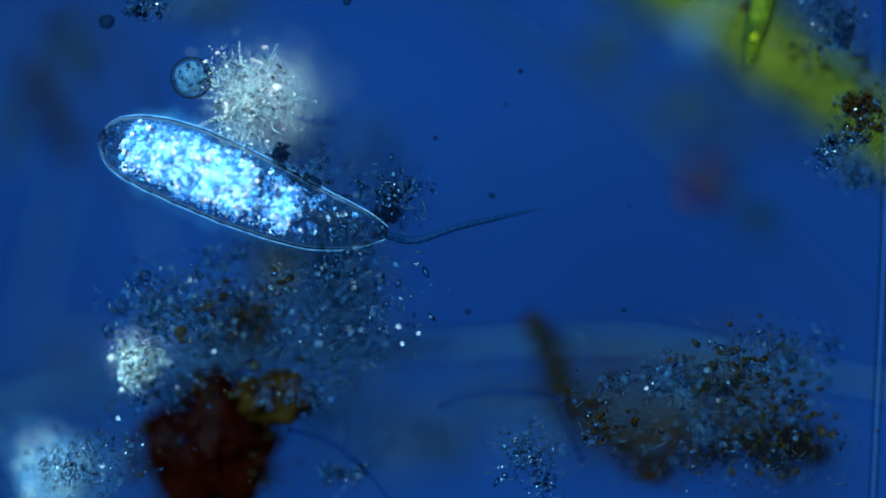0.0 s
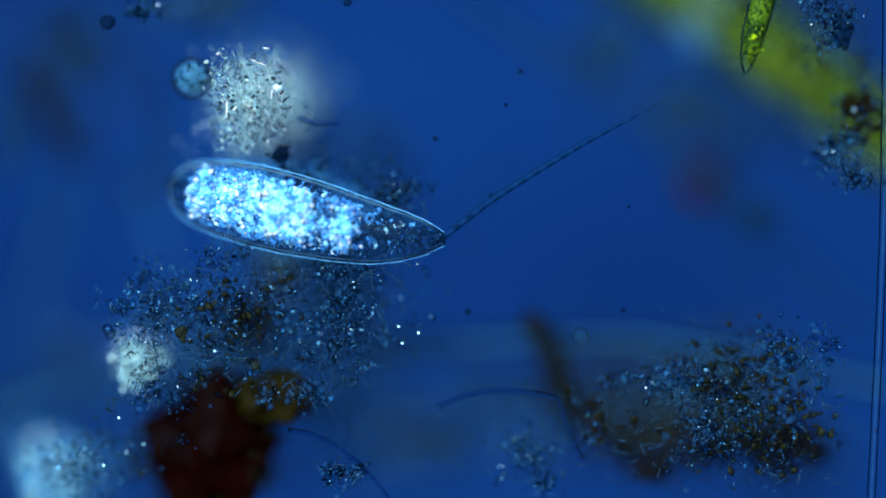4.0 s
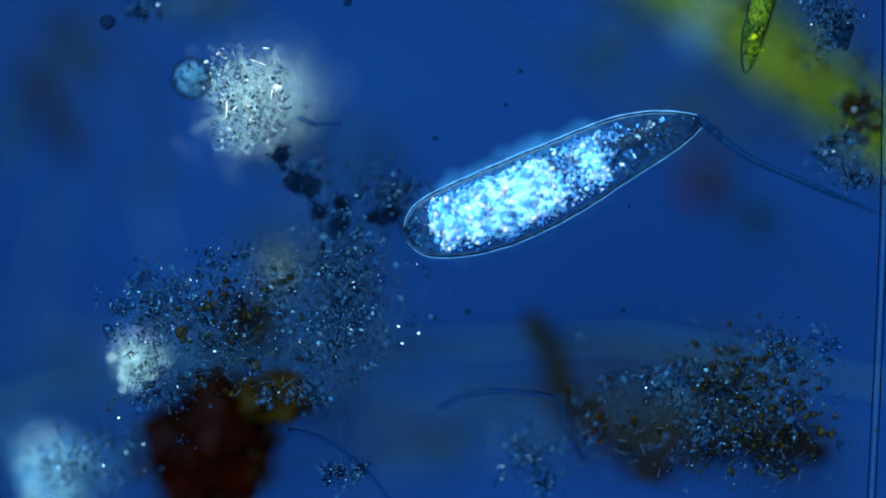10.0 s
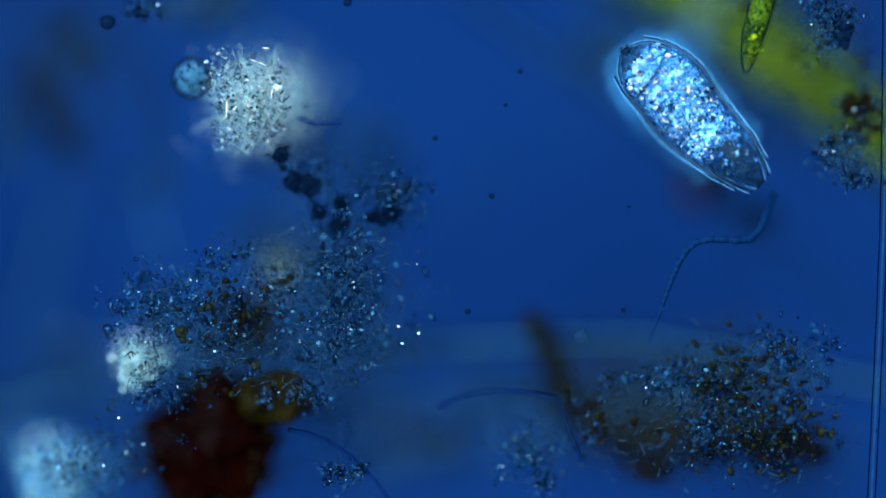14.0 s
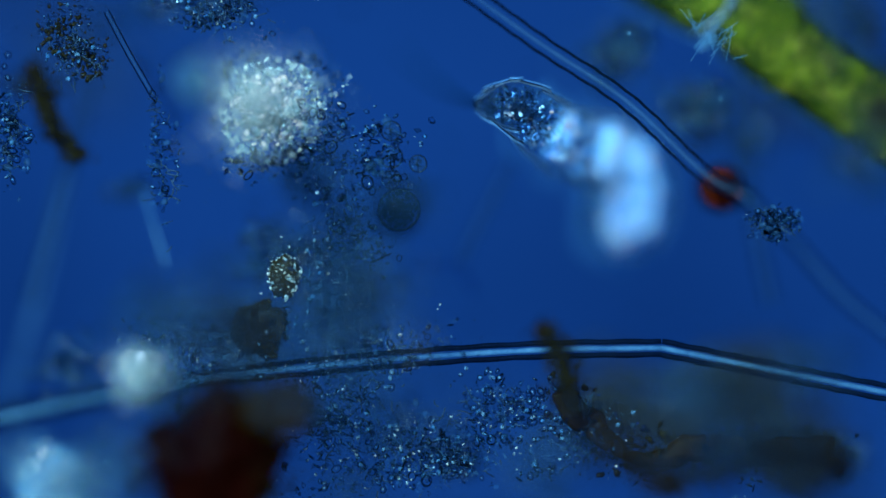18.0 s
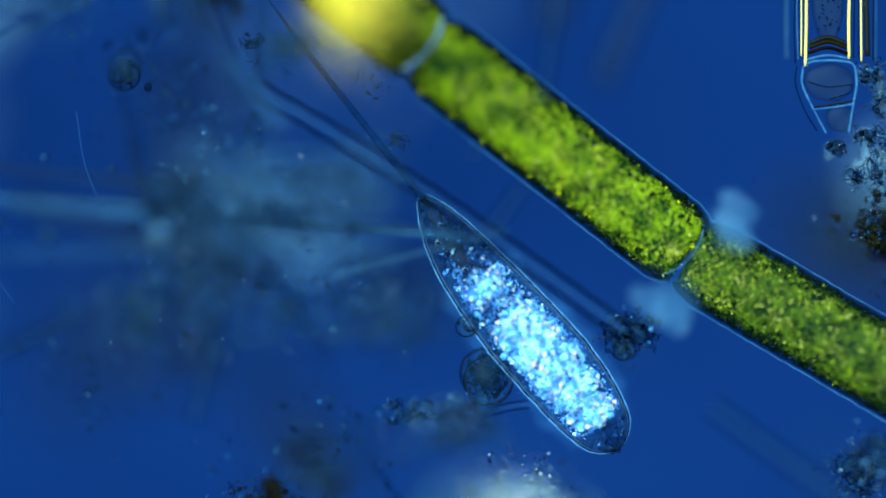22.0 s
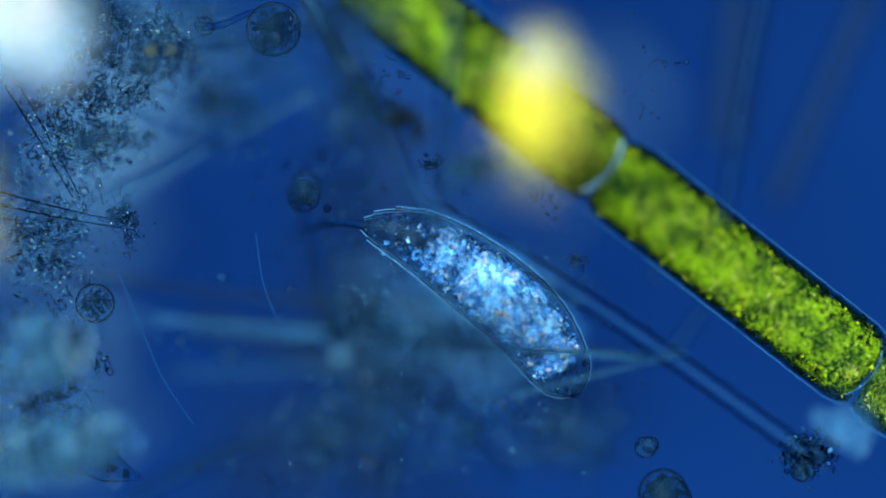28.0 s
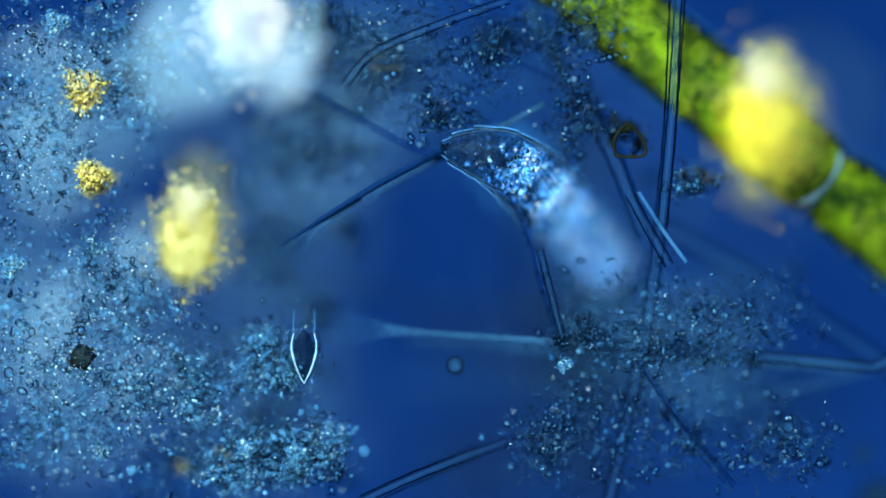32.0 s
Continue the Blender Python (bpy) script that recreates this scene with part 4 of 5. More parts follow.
    for x, y in ((448, 158), (512, 192)):
        glow_clump(at(18, x, y, 10), 22, "brilliant white knot of crystals under the rosette", 90, M_SNOW, M_PALE, 0.5, (2, 6), "bright_knot", "mineral knot", 0.3)
    detritus(at(18, 560, 250, 0), (150, 80, 20), "clear balls and dark grains under the rosette", 190, 110, 14, 70, 16, 1, cells=90, spark=30, seed=55, size=(3, 9))
    cyst(at(18, 706, 372, 0), 36, "dark oval granular cyst", 160, flat=0.6)
    for x, y, r in ((692, 232, 17), (693, 278, 19), (692, 318, 16), (740, 290, 15)):
        cyst(at(18, x, y, -12), r, "small dark ball of a short chain", 30, "vesicle")
    lump(at(18, 503, 488, 0), (27, 36, 14), M_OLIVE, "cream-green granular grain of minerals", "mineral grain", "cream_grain", 110, (1.5, 3.5), 0.25, 0.0, M_PALE)
    lump(at(18, 460, 580, -20), (46, 44, 20), M_OLIVE, "dark olive granular ball in the heap", "algal ball", "olive_ball", 240, (2, 6), 0.3)
    detritus(at(18, 590, 480, 0), (130, 130, 20), "blue-grey scatter of fine grains", 260, 90, 16, 120, 40, 2, cells=90, spark=30, seed=56)
    detritus(at(20, 540, 830, 0), (110, 70, 20), "sparkling heap of clear grains", 260, 110, 44, 120, 30, 2, cells=60, spark=40, seed=57, size=(2, 6))
    detritus(at(19, 470, 500, 0), (70, 60, 20), "sparkling clump of clear grains", 200, 90, 26, 100, 20, 1, cells=60, spark=30, seed=58)
    ob = thing("bright_crystal", at(18, 250, 642, 0), "brilliant white oval glassy crystal", "crystal", "tiny crystals")
    part("facets", build("facets", *blob((0, 0, 0), (11, 20, 8), 0.2, 3)), M_WHITE, ob)
    glow_clump(at(19, 88, 868, 10), 34, "brilliant white knot of small crystals", 160, M_SNOW, M_FILMW, 0.5, (3, 6), "bright_knot", "mineral knot")
    glow_clump(at(19, 245, 690, 10), 42, "brilliant blue-white knot of crystals", 140, M_SNOW, M_FILMW, 0.5, (3, 7), "bright_knot", "mineral knot")
    glow_clump(at(18, 90, 835, -40), 50, "white drift of crystalline grains", 420, M_SNOW, M_FILMW, 0.5, (2, 5), "bright_knot", "mineral knot")
    for k, (x, y, a, c) in enumerate(((330, 640, 110, 70), (640, 640, 130, 70), (560, 730, 120, 70), (1010, 760, 90, 70), (880, 730, 90, 60), (1350, 800, 120, 60))):
        detritus(at(18, x, y, 0), (a, c, 18), "blue-grey bed of fine clear grains", 220, 110, 16, 90, 30, 1, cells=60, spark=20, seed=160 + k, lumps=16, fine=0.9, pale=80)
    detritus(at(18, 700, 800, 0), (200, 70, 20), "wide bed of clear glassy grains", 380, 150, 40, 200, 60, 4, cells=120, spark=60, seed=59, lumps=20)
    detritus(at(20, 570, 650, 0), (60, 60, 20), "grey tuft of fine grains", 150, 40, 6, 60, 20, 0, seed=60)
    detritus(at(20, 310, 350, 0), (60, 24, 14), "dark bent shred of grains", 100, 20, 0, 50, 24, 0, 1, seed=61)
    fibre(line(20, (445, 355, 0), (485, 345, 0), (520, 340, 0)), 7, "short bright split rod", "glassy_rod", core=True, n=14)
    detritus(at(20, 50, 500, 0), (70, 24, 14), "dark olive rag of grains", 130, 20, 0, 90, 20, 0, 1, M_OLIVE, seed=62)
    detritus(at(20, 235, 700, 0), (50, 20, 14), "small dark barbed shred", 80, 20, 0, 30, 24, 0, seed=63)
    lump(at(20, 720, 720, -150), (30, 34, 14), M_DARK, "faint dark ball deep in the water", "algal ball", "deep_ball", 40, (3, 6), 0.3)
    # brown-yellow mass with a glassy shell
    for k, (x, y, a, c) in enumerate(((1170, 60, 120, 110), (1310, 90, 120, 130), (1470, 120, 140, 150))):
        detritus(at(20, x, y, -60), (a, c, 20), "blurred olive-brown mass of plant matter", 60, 40, 6, 60, 10, 12, 0, M_OLIVE, seed=240 + k, haze=M_OHAZE, depth=-850)
    lump(at(20, 1165, 45, -110), (42, 46, 20), M_OLIVE, "olive-green granular ball by the filament", "algal ball", "olive_ball", 240, (3, 7), 0.3, 3.0, M_OCHRE)
    detritus(at(21, 1400, 130, -30), (110, 140, 30), "pale grey-brown granular mass", 90, 60, 6, 420, 40, 3, seed=64, tint=M_OLIVE, haze=M_HAZE, lumps=16, pale=900)
    ob = thing("glassy_shell", at(22, 1470, 100, 0), "open glassy shell with clear chambers and a brown band", "diatom shell")
    o = ob.location
    for x, r, m, nm in ((1392, 7, M_FILM, "outer_band"), (1407, 1.3, M_DARK, "rib"), (1411, 1.6, M_FIBREP, "rib"), (1413, 1.3, M_DARK, "rib"), (1418, 1.6, M_CREAM, "rib"), (1420, 1.2, M_DARK, "rib"), (1426, 3, M_CREAM, "side_wall"),
                        (1503, 3, M_CREAM, "side_wall"), (1511, 1.3, M_DARK, "rib"), (1520, 1.5, M_DARK, "rib"), (1524, 2, M_CREAM, "rib"), (1534, 5, M_OLIVE, "outer_band"), (1545, 1.4, M_DARK, "rib"), (1551, 4, M_FILM, "outer_band")):
        wob = rng.normal(size=5) * 0.8
        ln = line(22, (x - 4 + wob[0], -200), (x - 2 + wob[1], -110), (x + wob[2], -30), (x + wob[3], 40), (x + wob[4], 96 + 14 * abs(wob[0])))
        part(nm, build(nm, *tube(curve(local(ln, o), 24), r, 8)), m, ob)
    for pts, r, m, nm in ((((1434, 76), (1465, 66), (1496, 76)), 4, M_OLIVE, "brown_band"), (((1432, 84), (1465, 74), (1498, 84)), 4, M_OCHRE, "brown_band"), (((1430, 94), (1465, 85), (1500, 95)), 3, M_RED, "brown_band"), (((1426, 106), (1465, 98), (1505, 104)), 2.5, M_FIBREP, "cross_wall"),
                          (((1421, 120), (1435, 110), (1470, 107), (1505, 111), (1514, 122)), 2.6, M_FIBREP, "cross_wall"), (((1421, 120), (1420, 150), (1438, 190), (1462, 236)), 2.6, M_FIBREP, "side_wall"), (((1514, 122), (1516, 150), (1511, 180), (1502, 235)), 2.6, M_FIBREP, "side_wall"),
                          (((1410, 118), (1408, 150), (1424, 195), (1446, 232)), 1.4, M_DARK, "side_wall"), (((1440, 190), (1475, 185), (1512, 178)), 1.4, M_OCHRE, "cross_wall"), (((1440, 194), (1475, 190), (1512, 184)), 2, M_FIBREP, "cross_wall"), (((1430, 145), (1465, 154), (1508, 150)), 1.2, M_DARK, "inner_fold"), (((1508, 150), (1505, 164), (1468, 176)), 1.2, M_DARK, "inner_fold")):
        part(nm, build(nm, *tube(curve(local(line(22, *pts), o), 24), r, 8)), m, ob)
    for x, y, a, c in ((1467, 145, 46, 34), (1486, 208, 26, 26), (1465, 0, 30, 76)):
        part("chamber", build("chamber", *blob(local([at(22, x, y, -12)], o)[0], (a, c, 8), 0.1)), M_SHADE, ob)
    grit("grey_grit", grains(local([at(22, 1465 + rng.normal() * 14, rng.uniform(-160, 60)) for k in range(160)], o), 1, 3), M_DIM, ob)
    for k, (x, y, a, c) in enumerate(((1475, 262, 18, 12), (1532, 242, 26, 14), (1540, 135, 18, 14), (1515, 310, 26, 18), (1556, 300, 24, 60), (1556, 180, 16, 60))):
        detritus(at(22, x, y, 0), (a, c, 12), "pale tuft of fibrils by the glassy shell", 40, 40, 6, 20, 16, 4, seed=220 + k, haze=M_HAZE, depth=-60)
    detritus(at(22, 1555, 400, -20), (30, 50, 16), "olive granular clump beside the glassy shell", 90, 40, 6, 200, 10, 1, 0, M_OLIVE, seed=230)
    # tuft of rods
    fibre(line(25, (-120, 330, 0), (40, 370, 0), (200, 402, 0)), 14, "glassy tapering rod of a tuft", "glassy_rod", core=True, n=30, taper=0.35)
    fibre(line(25, (-60, 90, 0), (20, 220, 0), (90, 345, 0)), 13, "glassy tapering rod sloping to the tuft", "glassy_rod", core=True, n=30, taper=0.5)
    detritus(at(25, 175, 390, 0), (42, 62, 16), "dark tuft of grains where glassy rods meet", 150, 50, 10, 50, 24, 0, seed=71, size=(1.5, 5.5))
    detritus(at(25, 60, 420, -20), (90, 70, 20), "grey mesh of fine grains", 190, 60, 6, 80, 30, 4, cells=60, spark=40, seed=72, haze=M_VEIL, depth=-950, pale=500)
    fibre(line(25, (165, 480), (210, 590), (245, 670), (300, 752)), 2.2, "long thin pale thread hanging from the tuft", "hair", material=M_MIST, n=30, taper=0.5)
    fibre(line(25, (408, 410), (425, 510), (470, 615)), 1.5, "fine pale thread in open water", "hair", material=M_MIST, n=20)
    ob = thing("boat_shell", at(25, 120, 800, 0), "dark-spotted clear boat-shaped shell", "diatom shell")
    c = curve(local(line(25, (20, 740), (90, 790), (150, 825), (205, 845)), ob.location), 24)
    part("valve", build("valve", *tube(c, np.interp(np.linspace(0, 1, 24), [0, 0.2, 0.7, 1], [16, 34, 30, 4]), 16, 0.6)), M_CLEAR, ob)
    grit("spot_dust", grains(c[[5, 9, 13, 17, 20]] + (0, 0, 8), 6, 11, 0.3, 2), M_DARK, ob)
    detritus(at(25, 60, 730, 0), (80, 50, 16), "dark grains over a clear shell", 140, 40, 4, 40, 20, 1, seed=73)
    for k, (x, y, a, c) in enumerate(((40, 620, 70, 90), (30, 470, 60, 80), (60, 250, 80, 80), (40, 800, 70, 50))):
        detritus(at(25, x, y, -10), (a, c, 16), "pale grey-green haze with grains", 90, 50, 4, 40, 24, 1, cells=40, spark=30, seed=260 + k, haze=M_VEIL, depth=-950, pale=400)
    for k, (x, y, a, c) in enumerate(((730, 290, 60, 80), (640, 150, 60, 70), (1090, 130, 70, 90), (930, 330, 50, 50))):
        detritus(at(25, x, y, -10), (a, c, 16), "thin pale haze beside the filament", 10, 6, 0, 10, 4, 2, seed=270 + k, haze=M_VEIL, depth=-950)
    # blurred threads far below
    for pts, r, m in ((((520, -20, -260), (590, 160, -260), (640, 260, -260)), 26, M_SHADE), (((1270, -20, -300), (1240, 260, -300)), 40, M_SHADE), (((1500, -20, -260), (1330, 360, -260)), 26, M_SHADE),
                      (((60, 480, -150), (500, 530, -150), (900, 520, -150)), 10, M_SHADE), (((250, 660, -200), (900, 640, -200)), 12, M_FILM), (((200, 300, -200), (520, 140, -200)), 14, M_FILM), (((600, 500, -260), (620, 880, -260)), 46, M_SHADE), (((300, 560, -260), (760, 700, -260)), 30, M_SHADE)):
        fibre(line(25, *pts), r, "blurred thread deep in the water", "deep_thread", material=m, n=20)


# ---- the upper level ----
def upper_level():
    drop_cluster(at(32, 432, 35, 80), 88, 100, "brilliant white ball of crystals in the heap", M_SNOW, M_SNOW, M_BALLHAZE, "crystal_ball", "mineral cluster", 1500, lift=0.2, wide=1.5)
    drop_cluster(at(32, 1350, 205, 140), 70, 118, "brilliant yellow oily ball with a white crown over the filament", M_GOLD, M_CROWN, M_GCLOUD, "golden_ball", "oil ball", 1400)
    drop_cluster(at(32, 335, 412, 60), 58, 96, "yellow cluster of grains with a white crown in the heap", M_CREAM, M_CROWN, M_GCLOUD, "golden_cluster", "mineral cluster", 900)
    for t, x, y, dz, r in ((32, 150, 160, -20, 40), (32, 160, 312, -10, 26), (31, 22, 300, -10, 30)):
        glow_clump(at(t, x, y, dz), r, "golden-yellow cluster of grains in the heap", int(r * (6 if r > 60 else 12)), M_CREAM, M_CREAM, 0.5, (2.5, 6), "golden_cluster", "mineral cluster", 0.25 if r > 60 else 0.62)
    for t, x, y, r in ((32, 20, 470, 24), (32, 435, 795, 17), (31, 180, 702, 15), (31, 30, 783, 14), (32, 1000, 645, 13), (32, 100, 40, 24), (31, 20, 425, 15), (32, 40, 580, 12), (32, 525, 800, 16)):
        glow_clump(at(t, x, y, 0), r, "small bright white crystal knot", int(r * 9), M_PALE, M_FILMW, 0.5, (2.5, 6), "bright_knot", "mineral knot")
    for k, (x, y, a, c) in enumerate(((120, 60, 90, 60), (220, 70, 50, 50), (60, 210, 110, 90), (120, 160, 90, 40))):
        detritus(at(24, x, y, 0), (a, c, 20), "pale blue hazy tuft with grains", 130, 60, 20, 60, 26, 9, cells=40, spark=60, seed=200 + k, lumps=12, haze=M_VEIL, depth=-950, pale=500)
    for pts in (((104, 0), (108, 40), (100, 70)), ((130, 5), (122, 60), (112, 84)), ((218, 20), (238, 50), (256, 88)), ((206, 26), (226, 60), (240, 96))):
        fibre(line(24, *pts), 4.5, "pale glassy splinter in the slime", "glassy_splinter", core=True, n=14)
    for k, (x, y, a, c) in enumerate(((130, 80, 170, 110), (60, 300, 150, 140), (200, 480, 120, 130), (60, 640, 130, 120), (240, 700, 110, 90))):
        detritus(at(32, x, y, 0), (a, c, 20), "bright blue-white haze with grains in the heap", 60, 30, 12, 40, 16, 4, cells=60, spark=300, seed=300 + k, lumps=14, haze=M_CLOUD, depth=-160, pale=900)
    # Bright sheets over the grains paint the ball's wide haze.
    detritus(at(25, 40, 60, 0), (120, 90, 20), "painted bright haze with grains beside the ball of crystals", 40, 20, 10, 30, 16, 7, seed=310, lumps=12, haze=M_BRIGHT, depth=340, pale=500)
    # the wide heap
    for k, (x, y, a, b) in enumerate(((80, 200, 150, 180), (200, 560, 170, 120), (120, 760, 160, 120), (330, 700, 120, 100), (230, 140, 100, 110), (-60, 480, 140, 260), (560, 805, 60, 60), (430, 830, 110, 60), (480, 640, 80, 70))):
        detritus(at(31, x - 149, y - 18, 0), (a, b, 34), "wide pale blue granular heap of detritus", 260, 120, 60, 160, 40, 3, cells=110, spark=180, seed=80 + k, lumps=18, size=(1.6, 6), tint=M_FILMW, haze=M_VEIL, depth=-950, pale=1700)
    for k, (x, y, a, b) in enumerate(((700, 60, 150, 80), (850, 110, 110, 70), (1010, 60, 90, 60), (560, 40, 90, 60), (780, 210, 80, 50), (1020, 200, 60, 80))):
        detritus(at(31, x - 149, y - 18, 0), (a, b, 30), "dark-grained felt of threads and grains", 220, 50, 6, 80, 60, 4, 0, cells=70, spark=30, seed=100 + k, lumps=20, size=(1.5, 5))
    for k, (x, y, a, b) in enumerate(((1030, 590, 70, 40), (1180, 620, 150, 60), (1050, 720, 120, 90), (1330, 560, 130, 80), (1400, 790, 90, 60), (1180, 790, 140, 70), (960, 790, 60, 60), (1230, 320, 40, 30))):
        detritus(at(31, x - 149, y - 18, 0), (a, b, 30), "blue-grey speckled drift of detritus", 170, 36, 5, 50, 40, 1, cells=70, spark=6, seed=120 + k, lumps=20, size=(1.5, 5), pale=140)
    detritus(at(32, 1225, 600, -30), (90, 50, 20), "pale green-grey streak of fine grains", 60, 30, 4, 160, 10, 3, 0, M_GREY, seed=140, haze=M_HAZE)
    # Pale sheets under the tubes paint the haze and the swimmer's rear glow.
    for k, (t, x, y, a, c) in enumerate(((30, 990, 560, 150, 80), (32, 1150, 560, 140, 90), (31, 1080, 690, 140, 80))):
        detritus(at(t, x, y, -20), (a, c, 20), "painted pale blue haze with grains under the tubes", 60, 30, 4, 30, 20, 4, seed=370 + k, lumps=12, haze=M_COLLAR, depth=-620, cells=30, pale=260)
    # lens-shaped shell
    ob = thing("lens_shell", at(31, 388, 612, 24), "dark spindle-shaped shell with bright edges", "diatom shell")
    th = np.linspace(0, 1, 25)
    for k in (-1, 1):
        e = curve([(k * 18, 40, 0), (k * 22, 20, 0), (k * 20, 0, 0), (k * 11, -28, 0), (0, -50, 0)], 25)
        part("bright_edge", build("bright_edge", *tube(e, 0.8 + 1.3 * np.sin(np.pi * th) * (1 + 0.3 * np.sin(th * 19)), 8)), M_SEPT, ob)
        part("outer_edge", build("outer_edge", *tube(e * (1.3, 1.1, 1), 1.4, 6)), M_DIM, ob)
        part("horn", build("horn", *tube(curve([(k * 18, 42, 0), (k * 19, 58, -10), (k * 17, 82, -30)], 10), np.linspace(2.2, 1.2, 10), 6)), M_FIBREP, ob)
    part("valve", build("valve", *blob((0, 0, -4), (19, 44, 8), 0.05)), M_DARK, ob)
    # splayed bundles of thread
    def bundle(t, a, b, spread_at_a, label, r=7, strands=9):
        o = at(t, *a).lerp(at(t, *b), 0.5)
        ob = thing("thread_bundle", o, label, "thread bundle", "fibres and tubes")
        pa, pb = local([at(t, *a), at(t, *b)], o)
        d = (pb - pa) / np.linalg.norm(pb - pa)
        s = np.cross(d, (0, 0, 1))
        for i in range(strands):
            k = (i / (strands - 1) - 0.5) * 2
            q = [pa + s * k * spread_at_a + rng.normal(size=3) * 3, pa + (pb - pa) * 0.3 + s * k * r * 0.9, pa + (pb - pa) * 0.65 + s * k * r * 0.55, pb + s * k * r * 0.5]
            part("strand", build("strand", *tube(curve(q, 20), np.linspace(0.5, 1.5, 20), 6)), M_THREAD if i % 4 else M_FIBRE, ob)
    bundle(31, (400, 385, -30), (815, 165, 0), 46, "pale bundle of threads splayed at one end")
    bundle(31, (430, 560, -25), (860, 588, 0), 40, "pale bundle of fine threads fanned out at one end", 8, 11)
    bundle(29, (480, 585, 30), (1290, 634, 0), 12, "fine pale strands running out over a clear tube", 12, 11)
    bundle(32, (520, 430, 0), (640, 350, -10), 26, "short frayed bundle of pale threads", 6, 7)
    fibre(line(30, (780, 588, 0), (1000, 600, 0), (1200, 618, 0), (1350, 634, 0)), 9, "clear straight tube lying across the heap", "clear_tube", core=True, n=40)
    fibre(line(30, (1350, 634, 0), (1385, 615, 0), (1440, 545, 0)), 10, "short bent end of a clear tube", "clear_tube", core=True, n=18)
    fibre(line(30, (1000, -30, 60), (985, 260, 30), (945, 580, 0), (880, 880, 0), (860, 960, 0)), 11, "long upright clear tube with dark walls", "clear_tube", core=True, n=60)
    fibre(line(30, (1545, -20, 0), (1510, 150, 0), (1470, 400, 0)), 12, "upright dark-edged clear tube", "clear_tube", core=True, n=30, knots=30)
    fibre(line(29, (920, 375, 0), (1100, 480, 0), (1300, 610, 0), (1568, 800, 0)), 16, "clear hollow tube lying along the swimmer", "clear_tube", core=True, n=50)
    fibre(line(29, (690, -10, 0), (760, 120, 0), (830, 220, -20)), 16, "dark bundle of threads tapering down", "thread_bundle", material=M_FIBRE, n=24, taper=0.6)
    fibre(line(30, (830, 150, 0), (890, 260, 0), (945, 400, 0)), 12, "grey-blue tapering clear tube", "clear_tube", core=True, n=24)
    fibre(line(30, (860, 150, 0), (905, 260, 0), (930, 330, 0)), 4, "thin dark thread beside a tube", "hair", n=20)
    fibre(line(31, (260, 150, -10), (380, 140, 0), (470, 185, 0), (600, 250, 0), (720, 265, 0)), 6, "long bent dark thread over open water", "hair", n=40)
    fibre(line(30, (360, 95, 0), (560, 90, 0), (680, 80, 0), (780, 120, 0)), 3.5, "fine dark thread over the heap", "hair", n=30)
    fibre(line(31, (755, 330, 0), (790, 400, 0), (810, 480, 0), (840, 580, 0)), 6, "dark thread hanging beside the swimmer", "hair", n=30, knots=50)
    fibre(line(32, (955, 440, 0), (975, 520, 0), (995, 600, 0)), 6, "dark-edged thread hanging down", "hair", core=True, n=24)
    fibre(line(32, (1205, -20, 0), (1190, 200, 0), (1172, 400, 0)), 9, "upright clear tube with dark walls in front of the filament", "clear_tube", core=True, n=40)
    fibre(line(32, (1115, 345, 0), (1150, 410, 0), (1185, 470, 0)), 8, "splayed pale end of a frayed thread", "needle", core=True, n=20)
    fibre(line(32, (1130, 340, 0), (1175, 410, 0), (1215, 465, 0)), 4, "splayed pale end of a frayed thread", "needle", material=M_FIBREP, n=20)
    fibre(line(32, (1290, 720, -140), (1440, 680, -130), (1600, 640, -120)), 10, "faint pale clear tube", "clear_tube", material=M_FILM, n=24)
    fibre(line(31, (470, 885, 0), (560, 840, 0), (700, 780, -40)), 10, "grey-blue bundle of fine threads", "thread_bundle", core=True, n=24)
    fibre(line(32, (640, 885, 0), (740, 840, 0), (900, 780, -40)), 8, "grey-blue bundle of fine threads", "thread_bundle", core=True, n=24)
    fibre(line(31, (1020, 700, 0), (1080, 770, 0), (1140, 835, 0)), 6, "grey thread across the drift", "hair", core=True, n=20)
    fibre(line(32, (1130, 640, -10), (1210, 750, -10), (1300, 860, -10)), 5, "thin dark thread across the drift", "hair", n=20)
    fibre(line(32, (610, 150, 0), (660, 95, 0), (760, 50, 0), (900, 0, 0)), 7, "grey-blue thread in the felt", "hair", core=True, n=24)
    for k, (x, y, a, c) in enumerate(((120, 620, 130, 90), (60, 800, 110, 70), (220, 760, 90, 60), (150, 300, 140, 110), (420, 130, 80, 60), (330, 250, 70, 60))):
        detritus(at(29, x, y, 0), (a, c, 20), "blue-grey bed of grains under the heap", 200, 50, 22, 60, 40, 0, cells=50, spark=60, seed=280 + k, lumps=18, pale=420)
    for x, y in ((75, 815), (142, 788), (60, 660), (420, 92), (450, 96), (90, 430)):
        glow_clump(at(29, x, y, 0), 9, "tiny ochre-white knot of crystals", 40, M_CREAM, M_CREAM, 0.5, (2, 5), "bright_knot", "mineral knot")
    # small hard pieces
    ob = thing("box_shell", at(32, 1113, 248, 0), "small three-cornered glassy shell with a gold rim", "diatom shell")
    c = curve([(-24, -28, 0), (-26, 0, 0), (-8, 26, 0), (6, 24, 0), (26, -4, 0), (28, -26, 0), (0, -30, 0), (-24, -28, 0)], 40)
    part("rim", build("rim", *tube(c, 3.2, 8)), M_OLIVE, ob)
    part("valve", build("valve", *blob((0, -8, -5), (23, 21, 6), 0.1)), M_CLEAR, ob)
